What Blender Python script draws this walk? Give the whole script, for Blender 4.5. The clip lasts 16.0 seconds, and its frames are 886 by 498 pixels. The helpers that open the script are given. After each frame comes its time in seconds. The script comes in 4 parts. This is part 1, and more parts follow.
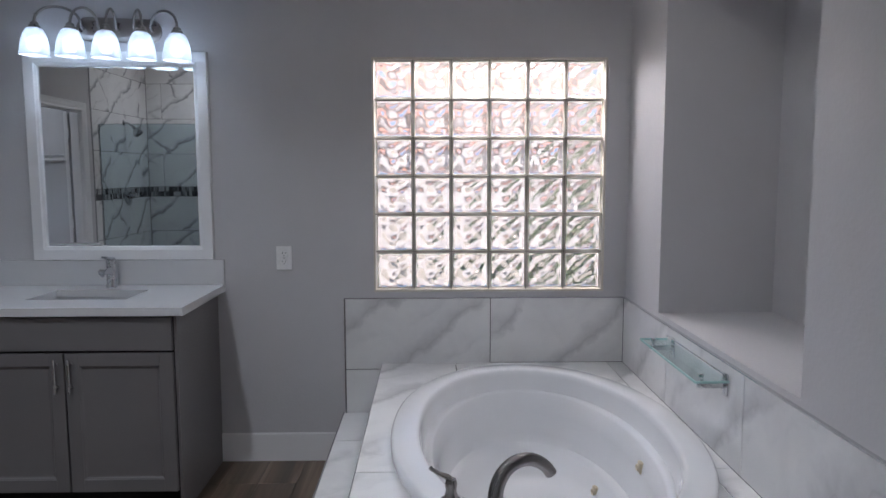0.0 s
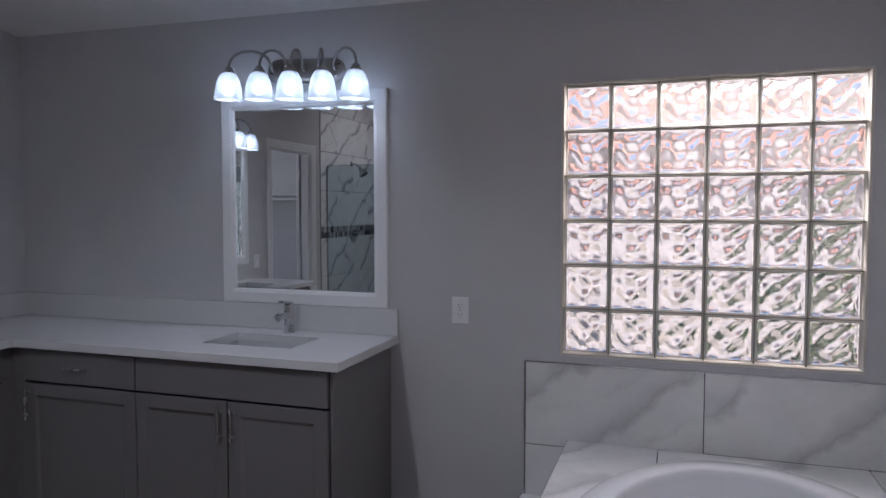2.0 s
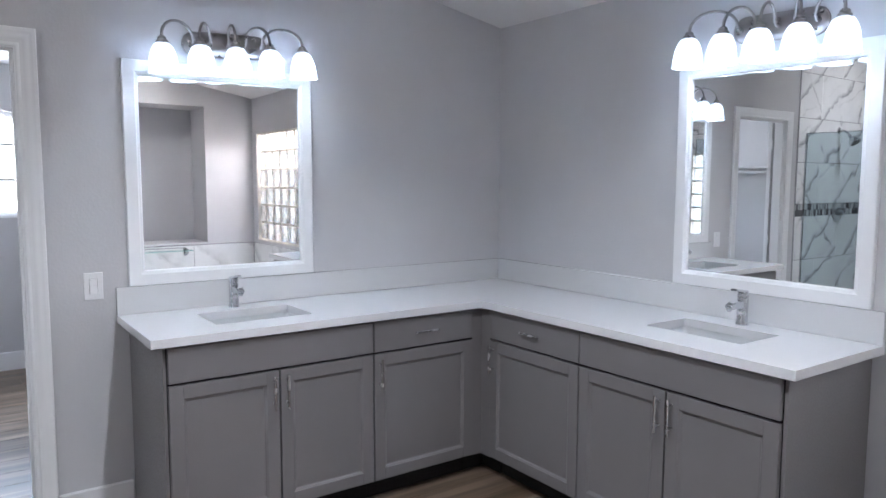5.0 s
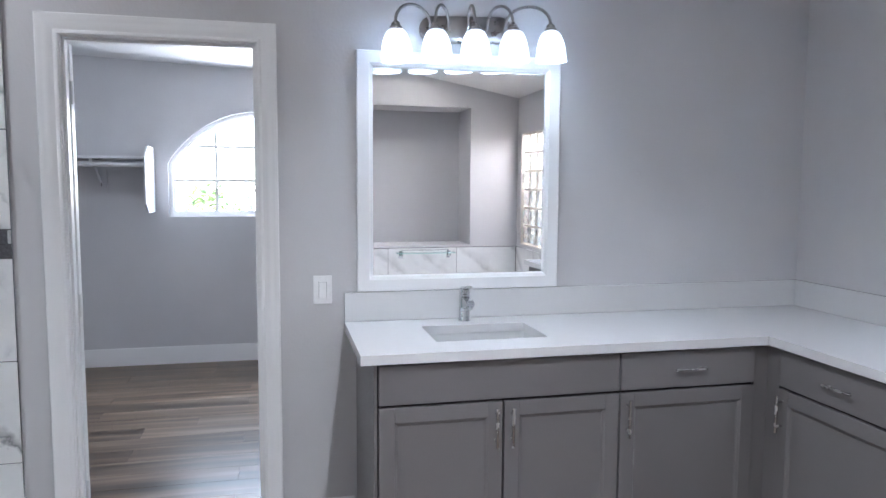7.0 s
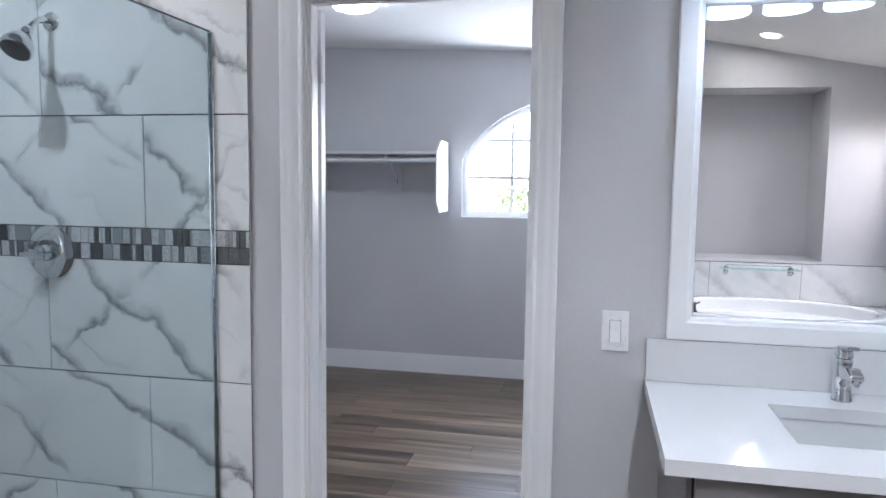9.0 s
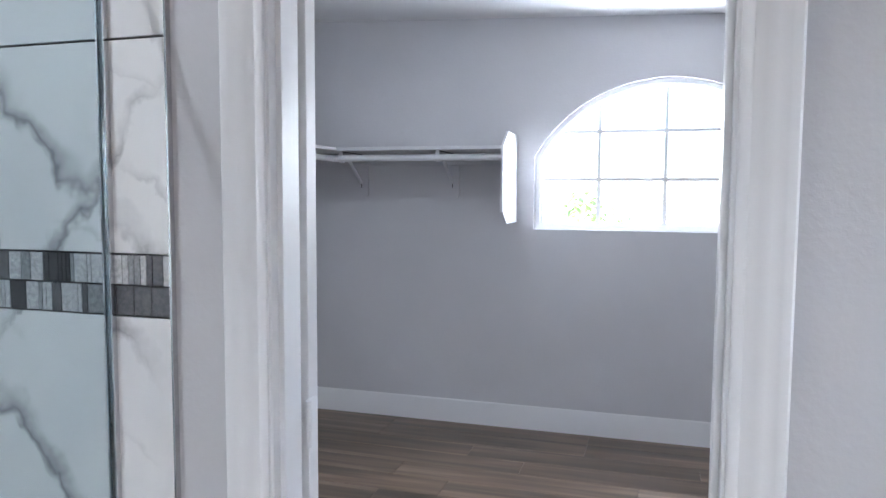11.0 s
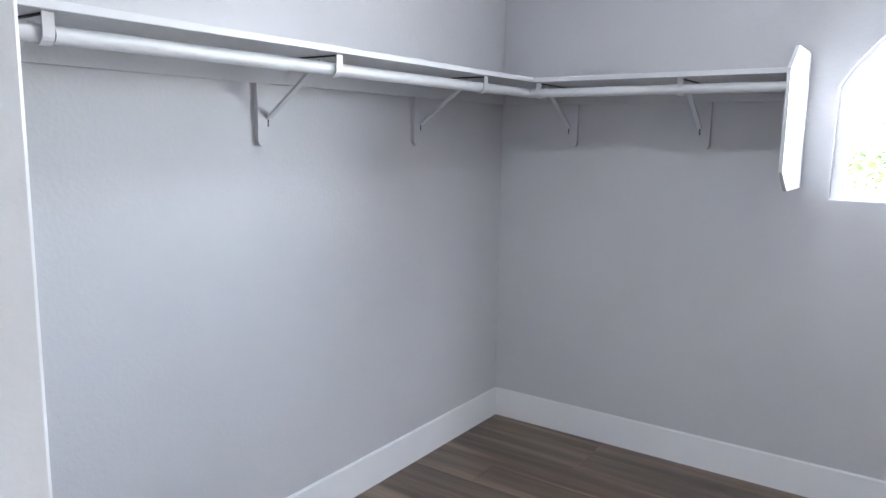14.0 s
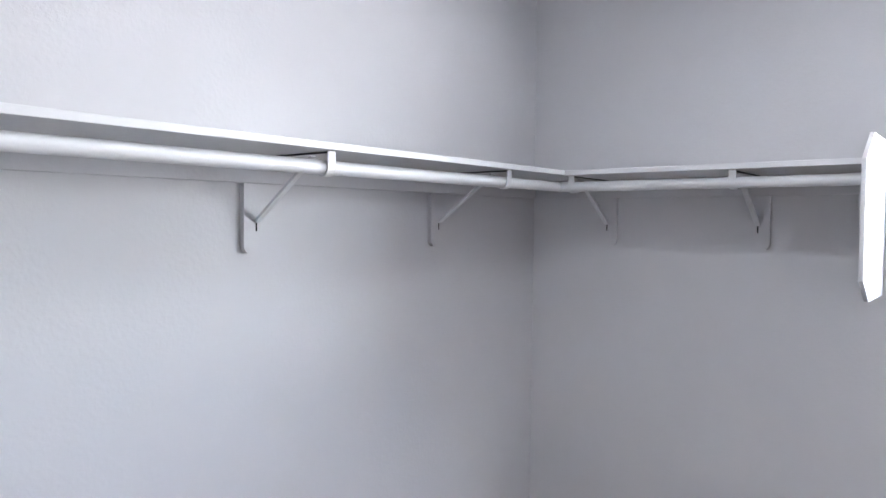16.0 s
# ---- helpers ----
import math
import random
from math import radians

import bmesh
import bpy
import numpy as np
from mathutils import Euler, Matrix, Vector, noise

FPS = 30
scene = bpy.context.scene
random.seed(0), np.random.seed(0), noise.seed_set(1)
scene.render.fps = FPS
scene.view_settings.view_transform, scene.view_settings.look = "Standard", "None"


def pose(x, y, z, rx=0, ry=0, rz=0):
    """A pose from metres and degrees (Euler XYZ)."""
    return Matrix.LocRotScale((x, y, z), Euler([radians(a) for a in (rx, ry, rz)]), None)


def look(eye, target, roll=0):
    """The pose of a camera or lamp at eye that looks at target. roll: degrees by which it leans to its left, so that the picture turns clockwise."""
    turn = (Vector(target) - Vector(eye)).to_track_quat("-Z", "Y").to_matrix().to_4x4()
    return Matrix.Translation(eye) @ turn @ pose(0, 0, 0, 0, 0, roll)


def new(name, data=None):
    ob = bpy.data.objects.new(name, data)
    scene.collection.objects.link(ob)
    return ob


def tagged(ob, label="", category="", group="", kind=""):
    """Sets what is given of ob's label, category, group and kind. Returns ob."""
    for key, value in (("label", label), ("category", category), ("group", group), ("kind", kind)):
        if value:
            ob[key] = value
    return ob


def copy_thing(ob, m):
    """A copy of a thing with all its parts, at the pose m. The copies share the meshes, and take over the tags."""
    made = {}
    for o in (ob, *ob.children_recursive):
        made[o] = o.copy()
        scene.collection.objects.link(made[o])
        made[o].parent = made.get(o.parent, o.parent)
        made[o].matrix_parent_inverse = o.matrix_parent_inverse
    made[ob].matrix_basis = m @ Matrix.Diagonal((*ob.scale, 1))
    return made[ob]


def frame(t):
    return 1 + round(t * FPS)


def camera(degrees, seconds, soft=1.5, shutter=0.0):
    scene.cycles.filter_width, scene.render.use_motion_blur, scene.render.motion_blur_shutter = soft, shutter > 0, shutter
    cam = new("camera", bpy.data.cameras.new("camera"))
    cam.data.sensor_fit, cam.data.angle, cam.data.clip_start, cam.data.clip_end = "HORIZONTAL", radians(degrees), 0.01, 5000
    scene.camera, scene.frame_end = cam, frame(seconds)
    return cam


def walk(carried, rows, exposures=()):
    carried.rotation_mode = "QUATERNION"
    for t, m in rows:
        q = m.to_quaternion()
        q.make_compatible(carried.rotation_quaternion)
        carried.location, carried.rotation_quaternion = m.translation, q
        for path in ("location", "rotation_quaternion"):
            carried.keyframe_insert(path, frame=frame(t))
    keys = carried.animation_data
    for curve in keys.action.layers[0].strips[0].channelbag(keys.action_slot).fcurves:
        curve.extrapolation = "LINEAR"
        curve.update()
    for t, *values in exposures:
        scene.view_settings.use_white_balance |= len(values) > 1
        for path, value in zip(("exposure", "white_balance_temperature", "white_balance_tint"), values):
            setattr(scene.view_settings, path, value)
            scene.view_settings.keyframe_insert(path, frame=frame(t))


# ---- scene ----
cam = camera(64.0, 16.0)
PATH = [
    (0, (3.288, -3.555, 1.473), (3.325, -1.566, 1.262), -0.1),
    (0.5, (3.33, -3.454, 1.485), (3.224, -1.464, 1.308), -0.1),
    (1, (3.378, -3.314, 1.495), (3.132, -1.335, 1.347), -0.1),
    (1.5, (3.412, -3.19, 1.5), (3.026, -1.231, 1.373), -0.0),
    (2, (3.474, -3.043, 1.504), (2.85, -1.146, 1.395), 0.0),
    (2.5, (3.55, -2.912, 1.521), (2.632, -1.14, 1.396), 0.1),
    (3, (3.551, -2.873, 1.504), (2.394, -1.246, 1.387), 0.3),
    (3.5, (3.546, -2.862, 1.5), (2.225, -1.365, 1.383), 0.5),
    (4, (3.541, -2.879, 1.504), (2.078, -1.522, 1.364), 0.5),
    (4.2, (3.523, -2.911, 1.528), (2.025, -1.595, 1.367), 0.4),
    (6.3, (3.229, -2.65, 1.513), (1.388, -1.887, 1.342), 0.4),
    (6.5, (3.184, -2.62, 1.502), (1.312, -1.939, 1.325), 0.4),
    (7, (3.013, -2.492, 1.509), (1.072, -2.046, 1.327), 0.3),
    (7.5, (2.877, -2.394, 1.504), (0.897, -2.179, 1.321), 0.4),
    (8, (2.659, -2.354, 1.495), (0.667, -2.37, 1.316), 0.5),
    (8.5, (2.434, -2.364, 1.499), (0.453, -2.565, 1.317), 0.6),
    (9, (2.145, -2.396, 1.499), (0.197, -2.808, 1.309), 0.7),
    (9.2, (2.037, -2.41, 1.504), (0.103, -2.886, 1.316), 0.6),
    (11.3, (0.938, -2.703, 1.431), (-0.968, -3.284, 1.268), 0.3),
    (11.5, (0.862, -2.715, 1.429), (-1.041, -3.304, 1.251), 0.4),
    (12, (0.611, -2.809, 1.453), (-1.275, -3.434, 1.219), 0.4),
    (12.5, (0.443, -2.823, 1.405), (-1.369, -3.625, 1.136), 0.7),
    (13, (0.24, -2.865, 1.424), (-1.469, -3.861, 1.127), 0.7),
    (13.5, (0.102, -2.925, 1.422), (-1.54, -4.026, 1.116), 0.8),
    (14, (-0.038, -3.029, 1.435), (-1.661, -4.159, 1.134), 0.9),
    (14.5, (-0.112, -3.09, 1.446), (-1.736, -4.223, 1.162), 0.9),
    (15, (-0.236, -3.137, 1.467), (-1.87, -4.268, 1.244), 0.7),
    (15.5, (-0.329, -3.177, 1.481), (-1.973, -4.31, 1.354), 0.6),
    (16, (-0.382, -3.145, 1.5), (-1.939, -4.398, 1.428), 0.6),
]
walk(cam, [(t, look(eye, target, roll)) for t, eye, target, roll in PATH],
     exposures=[(0.0, 3.06, 6050, 12), (0.5, 2.93, 6000, 14), (1.0, 2.92, 6000, 16), (2.0, 2.8, 6000, 17), (2.5, 3.05, 5950, 18), (3.0, 3.76, 5800, 13), (3.5, 4.34, 6050, 12), (6.5, 4.41, 6000, 11), (9.0, 4.4, 5950, 11), (11.5, 4.62, 6050, 11), (12.5, 4.65, 6100, 11), (13.0, 4.76, 6150, 11), (13.5, 4.86, 6200, 10), (15.0, 4.88, 6250, 11), (15.5, 4.85, 6250, 11), (16.0, 4.97, 6400, 13)])

# ---- world, sun, exposure ----
world = bpy.data.worlds.new("world")
scene.world = world
world.use_nodes = True
wn = world.node_tree.nodes
sky = wn.new("ShaderNodeTexSky")
sky.sky_type = "NISHITA"
sky.sun_disc = False
sky.sun_elevation = radians(48)
sky.sun_rotation = radians(135)
wn["Background"].inputs["Strength"].default_value = 0.085
world.node_tree.links.new(sky.outputs[0], wn["Background"].inputs["Color"])
sun = new("sun", bpy.data.lights.new("sun", "SUN"))
sun.data.energy = 3.0
sun.data.angle = radians(0.5)
sun.data.color = (1.0, 0.95, 0.88)
sun.matrix_world = look((6.36, -6.36, 10), (0, 0, 0))
# x, y, watts; only the first is known, the other two are unseen added fill
DOWN_AT = ((3.8, -1.12, 0.25), (0.95, -4.15, 0.95), (2.0, -2.0, 2.0))
SHADE_GLOW, BULB_GLOW, DOME_GLOW = 0.03, 4.6, 1.6

# daylight in the upper part of the closet window's opening
window_light = new("closet_window_light", bpy.data.lights.new("closet_window_light", "AREA"))
window_light.data.shape = "RECTANGLE"
window_light.data.size = 1.48
window_light.data.size_y = 0.56
window_light.data.energy = 3.9
window_light.data.color = (0.90, 0.95, 1.0)
window_light.matrix_world = look((-3.30, -2.64, 1.825), (0, -2.64, 1.825))

# daylight from the sky over the glass block window
block_light = new("block_window_light", bpy.data.lights.new("block_window_light", "AREA"))
block_light.data.shape = "RECTANGLE"
block_light.data.size = 1.15
block_light.data.size_y = 0.5
block_light.data.energy = 7.4
block_light.data.color = (1.0, 0.91, 0.87)
block_light.matrix_world = look((3.59, 0.42, 2.30), (3.95, -0.5, 2.1))

# ---- materials ----


def mat(name):
    m = bpy.data.materials.new(name)
    m.use_nodes = True
    return m, m.node_tree.nodes, m.node_tree.links, m.node_tree.nodes["Principled BSDF"]


def coords(n, l, scale=1.0, per_object=False):
    mp = n.new("ShaderNodeMapping")
    mp.inputs["Scale"].default_value = (scale, scale, scale) if not isinstance(scale, tuple) else scale
    if per_object:
        geo = n.new("ShaderNodeNewGeometry")
        info = n.new("ShaderNodeObjectInfo")
        mul = n.new("ShaderNodeVectorMath")
        mul.operation = "SCALE"
        mul.inputs[0].default_value = (37.0, 53.0, 29.0)
        l.new(info.outputs["Random"], mul.inputs["Scale"])
        add = n.new("ShaderNodeVectorMath")
        l.new(geo.outputs["Position"], add.inputs[0])
        l.new(mul.outputs[0], add.inputs[1])
        l.new(add.outputs[0], mp.inputs["Vector"])
    else:
        geo = n.new("ShaderNodeNewGeometry")
        l.new(geo.outputs["Position"], mp.inputs["Vector"])
    return mp.outputs["Vector"]


def noise_tex(n, l, vec, scale, detail=4.0, rough=0.55, distortion=0.0):
    t = n.new("ShaderNodeTexNoise")
    t.inputs["Scale"].default_value = scale
    t.inputs["Detail"].default_value = detail
    t.inputs["Roughness"].default_value = rough
    t.inputs["Distortion"].default_value = distortion
    l.new(vec, t.inputs["Vector"])
    return t


def ramp(n, l, src, stops):
    r = n.new("ShaderNodeValToRGB")
    while len(r.color_ramp.elements) < len(stops):
        r.color_ramp.elements.new(0.5)
    for e, (p, c) in zip(r.color_ramp.elements, stops):
        e.position = p
        e.color = (*c, 1) if len(c) == 3 else c
    l.new(src, r.inputs[0])
    return r


def bump(n, l, height, strength, distance, bsdf):
    b = n.new("ShaderNodeBump")
    b.inputs["Strength"].default_value = strength
    b.inputs["Distance"].default_value = distance
    l.new(height, b.inputs["Height"])
    l.new(b.outputs[0], bsdf.inputs["Normal"])
    return b


def painted(name, c, rough=0.6, var=0.04, texture=0.0, tex_scale=90.0):
    """Paint with faint mottling, and the orange-peel relief of sprayed drywall where texture > 0."""
    m, n, l, b = mat(name)
    v = coords(n, l)
    big = noise_tex(n, l, v, 1.7, 3)
    lo = tuple(x * (1 - var) for x in c)
    hi = tuple(min(1, x * (1 + var)) for x in c)
    r = ramp(n, l, big.outputs[0], [(0.3, lo), (0.7, hi)])
    l.new(r.outputs[0], b.inputs["Base Color"])
    fine = noise_tex(n, l, v, tex_scale, 3, 0.5)
    rr = ramp(n, l, fine.outputs[0], [(0.35, (rough - 0.06,) * 3), (0.65, (rough + 0.06,) * 3)])
    l.new(rr.outputs[0], b.inputs["Roughness"])
    if texture:
        r2 = ramp(n, l, fine.outputs[0], [(0.42, (0, 0, 0)), (0.62, (1, 1, 1))])
        bump(n, l, r2.outputs[0], texture, 0.002, b)
    return m


WALL = painted("grey_wall_paint", (0.572, 0.566, 0.583), 0.55, 0.03, 0.11, 75.0)
CEIL = painted("white_ceiling_paint", (0.78, 0.77, 0.77), 0.8, 0.02, 0.4, 60.0)
TRIM = painted("white_gloss_trim", (0.83, 0.83, 0.84), 0.34, 0.008, 0.03, 160.0)
SHELF = painted("white_shelf_paint", (0.66, 0.66, 0.67), 0.4, 0.03, 0.08, 60.0)
CAB = painted("grey_cabinet_paint", (0.175, 0.165, 0.168), 0.38, 0.05, 0.05, 120.0)
# near-black, so that shade in door gaps and toe kick is painted in
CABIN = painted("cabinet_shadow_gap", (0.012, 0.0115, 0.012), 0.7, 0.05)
PLATE = painted("white_plastic", (0.85, 0.85, 0.86), 0.3, 0.01)
GROUT = painted("dark_grey_grout", (0.065, 0.065, 0.072), 0.85, 0.1)
DARK = painted("black_slot", (0.012, 0.012, 0.013), 0.6, 0.0)


def metal(name, c, rough):
    m, n, l, b = mat(name)
    b.inputs["Base Color"].default_value = (*c, 1)
    b.inputs["Metallic"].default_value = 1.0
    v = coords(n, l)
    t = noise_tex(n, l, v, 30.0, 2)
    r = ramp(n, l, t.outputs[0], [(0.3, (max(0.02, rough - 0.04),) * 3), (0.7, (rough + 0.05,) * 3)])
    l.new(r.outputs[0], b.inputs["Roughness"])
    return m


CHROME = metal("chrome", (0.66, 0.67, 0.69), 0.05)
NICKEL = metal("brushed_nickel", (0.36, 0.345, 0.34), 0.3)
ALU = metal("satin_aluminium_trim", (0.66, 0.66, 0.68), 0.2)
STEEL = metal("brushed_steel_pull", (0.66, 0.65, 0.65), 0.26)
DARK_NICKEL = metal("dark_brushed_nickel", (0.27, 0.255, 0.245), 0.22)

m_, n_, l_, b_ = mat("mirror_glass")
b_.inputs["Base Color"].default_value = (0.82, 0.83, 0.83, 1)
b_.inputs["Metallic"].default_value = 1.0
b_.inputs["Roughness"].default_value = 0.01
_v = coords(n_, l_)
_t = noise_tex(n_, l_, _v, 2.2, 1)
bump(n_, l_, _t.outputs[0], 0.05, 0.004, b_)
MIRROR = m_


def glass(name, c, rough=0.0, ior=1.45, thin=True):
    m, n, l, b = mat(name)
    if thin:
        n.remove(b)
        tr = n.new("ShaderNodeBsdfTransparent")
        tr.inputs[0].default_value = (*c, 1)
        gl = n.new("ShaderNodeBsdfGlossy")
        gl.inputs["Roughness"].default_value = 0.01
        lw = n.new("ShaderNodeLayerWeight")
        pw = n.new("ShaderNodeMath")
        pw.operation = "POWER"
        pw.inputs[1].default_value = 4.0
        l.new(lw.outputs["Facing"], pw.inputs[0])
        fr = n.new("ShaderNodeMath")
        fr.operation = "MULTIPLY_ADD"
        fr.inputs[1].default_value = 0.5
        fr.inputs[2].default_value = 0.02
        l.new(pw.outputs[0], fr.inputs[0])
        mx = n.new("ShaderNodeMixShader")
        l.new(fr.outputs[0], mx.inputs[0])
        l.new(tr.outputs[0], mx.inputs[1])
        l.new(gl.outputs[0], mx.inputs[2])
        l.new(mx.outputs[0], n["Material Output"].inputs["Surface"])
    else:
        b.inputs["Base Color"].default_value = (*c, 1)
        b.inputs["Transmission Weight"].default_value = 1.0
        b.inputs["Roughness"].default_value = rough
        b.inputs["IOR"].default_value = ior
    return m


PANE = glass("window_glass", (0.97, 0.98, 0.98))
SHOWERGLASS = glass("green_tinted_shower_glass", (0.82, 0.88, 0.90))
SHELFGLASS = glass("aqua_shelf_glass", (0.91, 0.98, 0.97))
# cut edge of the glass: light gathers there and leaves it aqua
m_, n_, l_, b_ = mat("aqua_cut_glass_edge")
b_.inputs["Base Color"].default_value = (0.58, 0.88, 0.85, 1)
b_.inputs["Roughness"].default_value = 0.15
b_.inputs["Transmission Weight"].default_value = 0.35
GLASS_EDGE = m_
DARK_EDGE = painted("dark_green_glass_edge", (0.07, 0.09, 0.09), 0.12, 0.1)

# clear pressed glass of the window blocks
m_, n_, l_, b_ = mat("pressed_block_glass")
b_.inputs["Base Color"].default_value = (0.31, 0.31, 0.305, 1)
b_.inputs["Transmission Weight"].default_value = 1.0
b_.inputs["Roughness"].default_value = 0.0
b_.inputs["IOR"].default_value = 1.45
_tc = n_.new("ShaderNodeTexCoord")
_t = noise_tex(n_, l_, _tc.outputs["Object"], 22.0, 1.0, 0.4, 0.3)
bump(n_, l_, _t.outputs[0], 0.08, 0.006, b_)
_haze = n_.new("ShaderNodeBsdfTranslucent")
_haze.inputs[0].default_value = (0.96, 0.88, 0.80, 1)
_hm = n_.new("ShaderNodeMixShader")
_hm.inputs[0].default_value = 0.06
l_.new(b_.outputs[0], _hm.inputs[1])
l_.new(_haze.outputs[0], _hm.inputs[2])
l_.new(_hm.outputs[0], n_["Material Output"].inputs["Surface"])
BLOCK = m_
# white coating on the blocks' edges, glowing through with daylight
m_, n_, l_, b_ = mat("cream_block_edge_coating")
_tr = n_.new("ShaderNodeBsdfTranslucent")
_tr.inputs[0].default_value = (0.62, 0.60, 0.55, 1)
_mx = n_.new("ShaderNodeMixShader")
_mx.inputs[0].default_value = 0.35
b_.inputs["Base Color"].default_value = (0.75, 0.72, 0.66, 1)
l_.new(b_.outputs[0], _mx.inputs[1])
l_.new(_tr.outputs[0], _mx.inputs[2])
l_.new(_mx.outputs[0], n_["Material Output"].inputs["Surface"])
EDGE_COAT = m_
MORTAR = painted("pale_block_mortar", (0.66, 0.62, 0.55), 0.7, 0.08, 0.3, 120.0)


def marble(name, dark, strength, soft=1.0, crossed=1.0):
    """White porcelain tile with grey diagonal veins, different on every tile."""
    m, n, l, b = mat(name)
    v = coords(n, l, 1.0, True)
    warp = noise_tex(n, l, v, 1.9, 6, 0.62)
    wv = n.new("ShaderNodeVectorMath")
    wv.operation = "MULTIPLY_ADD"
    wv.inputs[1].default_value = (0.34, 0.34, 0.34)
    l.new(warp.outputs["Color"], wv.inputs[0])
    l.new(v, wv.inputs[2])
    layers = []
    for direction, freq, width, patch_scale, lo in (((-0.62, 0.62, 0.78), 3.0, 0.075, 2.3, 0.34), ((0.75, -0.75, 0.62), 2.0, 0.035, 2.0, 0.46), ((-0.5, 0.45, 0.9), 6.3, 0.07, 3.4, 0.50)):
        width *= soft
        dot = n.new("ShaderNodeVectorMath")
        dot.operation = "DOT_PRODUCT"
        dot.inputs[1].default_value = tuple(c * freq for c in direction)
        l.new(wv.outputs[0], dot.inputs[0])
        fr = n.new("ShaderNodeMath")
        fr.operation = "FRACT"
        l.new(dot.outputs["Value"], fr.inputs[0])
        line = ramp(n, l, fr.outputs[0], [(0.5 - width, (0, 0, 0)), (0.5 - width * 0.12, (1, 1, 1)), (0.5 + width * 0.05, (0.75, 0.75, 0.75)), (0.5 + width * 1.7, (0, 0, 0))])
        patch = noise_tex(n, l, v, patch_scale, 3, 0.6)
        pr = ramp(n, l, patch.outputs[0], [(lo, (0, 0, 0)), (lo + 0.16, (1, 1, 1))])
        mul = n.new("ShaderNodeMath")
        mul.operation = "MULTIPLY"
        l.new(line.outputs[0], mul.inputs[0])
        l.new(pr.outputs[0], mul.inputs[1])
        share = n.new("ShaderNodeMath")
        share.operation = "MULTIPLY"
        share.inputs[1].default_value = crossed if len(layers) == 1 else 1.0
        l.new(mul.outputs[0], share.inputs[0])
        layers.append(share.outputs[0])
    mx1 = n.new("ShaderNodeMath")
    mx1.operation = "MAXIMUM"
    l.new(layers[0], mx1.inputs[0])
    l.new(layers[1], mx1.inputs[1])
    half_w = n.new("ShaderNodeMath")
    half_w.operation = "MULTIPLY"
    half_w.inputs[1].default_value = 0.35
    l.new(layers[2], half_w.inputs[0])
    mx2 = n.new("ShaderNodeMath")
    mx2.operation = "MAXIMUM"
    l.new(mx1.outputs[0], mx2.inputs[0])
    l.new(half_w.outputs[0], mx2.inputs[1])
    cloud = noise_tex(n, l, wv.outputs[0], 2.2, 4, 0.6)
    base = ramp(n, l, cloud.outputs[0], [(0.3, (0.70, 0.70, 0.71)), (0.55, (0.80, 0.80, 0.80))])
    mx = n.new("ShaderNodeMix")
    mx.data_type = "RGBA"
    amount = n.new("ShaderNodeMath")
    amount.operation = "MULTIPLY"
    amount.inputs[1].default_value = strength
    l.new(mx2.outputs[0], amount.inputs[0])
    l.new(amount.outputs[0], mx.inputs["Factor"])
    l.new(base.outputs[0], mx.inputs["A"])
    mx.inputs["B"].default_value = dark
    l.new(mx.outputs["Result"], b.inputs["Base Color"])
    b.inputs["Roughness"].default_value = 0.16
    return m


MARBLE = marble("marble_look_porcelain", (0.30, 0.30, 0.32, 1), 0.5, 1.9, 0.15)
MARBLE_BOLD = marble("bold_veined_marble_porcelain", (0.21, 0.21, 0.225, 1), 0.95, 0.85, 1.0)

# white quartz worktop, faint speckle
m_, n_, l_, b_ = mat("white_quartz")
_v = coords(n_, l_)
_t = noise_tex(n_, l_, _v, 420.0, 2)
_r = ramp(n_, l_, _t.outputs[0], [(0.3, (0.62, 0.62, 0.63)), (0.5, (0.66, 0.66, 0.67))])
l_.new(_r.outputs[0], b_.inputs["Base Color"])
b_.inputs["Roughness"].default_value = 0.13
QUARTZ = m_

m_, n_, l_, b_ = mat("white_acrylic")
_v = coords(n_, l_)
_t = noise_tex(n_, l_, _v, 3.0, 2)
_r = ramp(n_, l_, _t.outputs[0], [(0.3, (0.78, 0.79, 0.81)), (0.7, (0.82, 0.83, 0.85))])
l_.new(_r.outputs[0], b_.inputs["Base Color"])
b_.inputs["Roughness"].default_value = 0.1
b_.inputs["Coat Weight"].default_value = 0.6
b_.inputs["Coat Roughness"].default_value = 0.05
ACRYLIC = m_
CHINA = painted("white_vitreous_china", (0.58, 0.59, 0.60), 0.14, 0.02)

# vinyl plank floor: brown-grey wood grain running along y, tone varies plank by plank
m_, n_, l_, b_ = mat("grey_brown_vinyl_plank")
_v = coords(n_, l_, (1.0, 1.0, 1.0), True)
_mp = n_.new("ShaderNodeMapping")
_mp.inputs["Scale"].default_value = (11.0, 0.6, 1.0)
l_.new(_v, _mp.inputs["Vector"])
_g = noise_tex(n_, l_, _mp.outputs[0], 1.1, 4, 0.5, 0.4)
_mp2 = n_.new("ShaderNodeMapping")
_mp2.inputs["Scale"].default_value = (90.0, 2.5, 1.0)
l_.new(_v, _mp2.inputs["Vector"])
_g2 = noise_tex(n_, l_, _mp2.outputs[0], 1.5, 4, 0.6)
_r = ramp(n_, l_, _g.outputs[0], [(0.36, (0.055, 0.035, 0.022)), (0.45, (0.100, 0.067, 0.043)), (0.55, (0.160, 0.112, 0.077)), (0.65, (0.25, 0.19, 0.138))])
_info = n_.new("ShaderNodeObjectInfo")
_pr = ramp(n_, l_, _info.outputs["Random"], [(0.0, (0.78, 0.78, 0.79)), (1.0, (1.12, 1.1, 1.08))])
_mx = n_.new("ShaderNodeMix")
_mx.data_type = "RGBA"
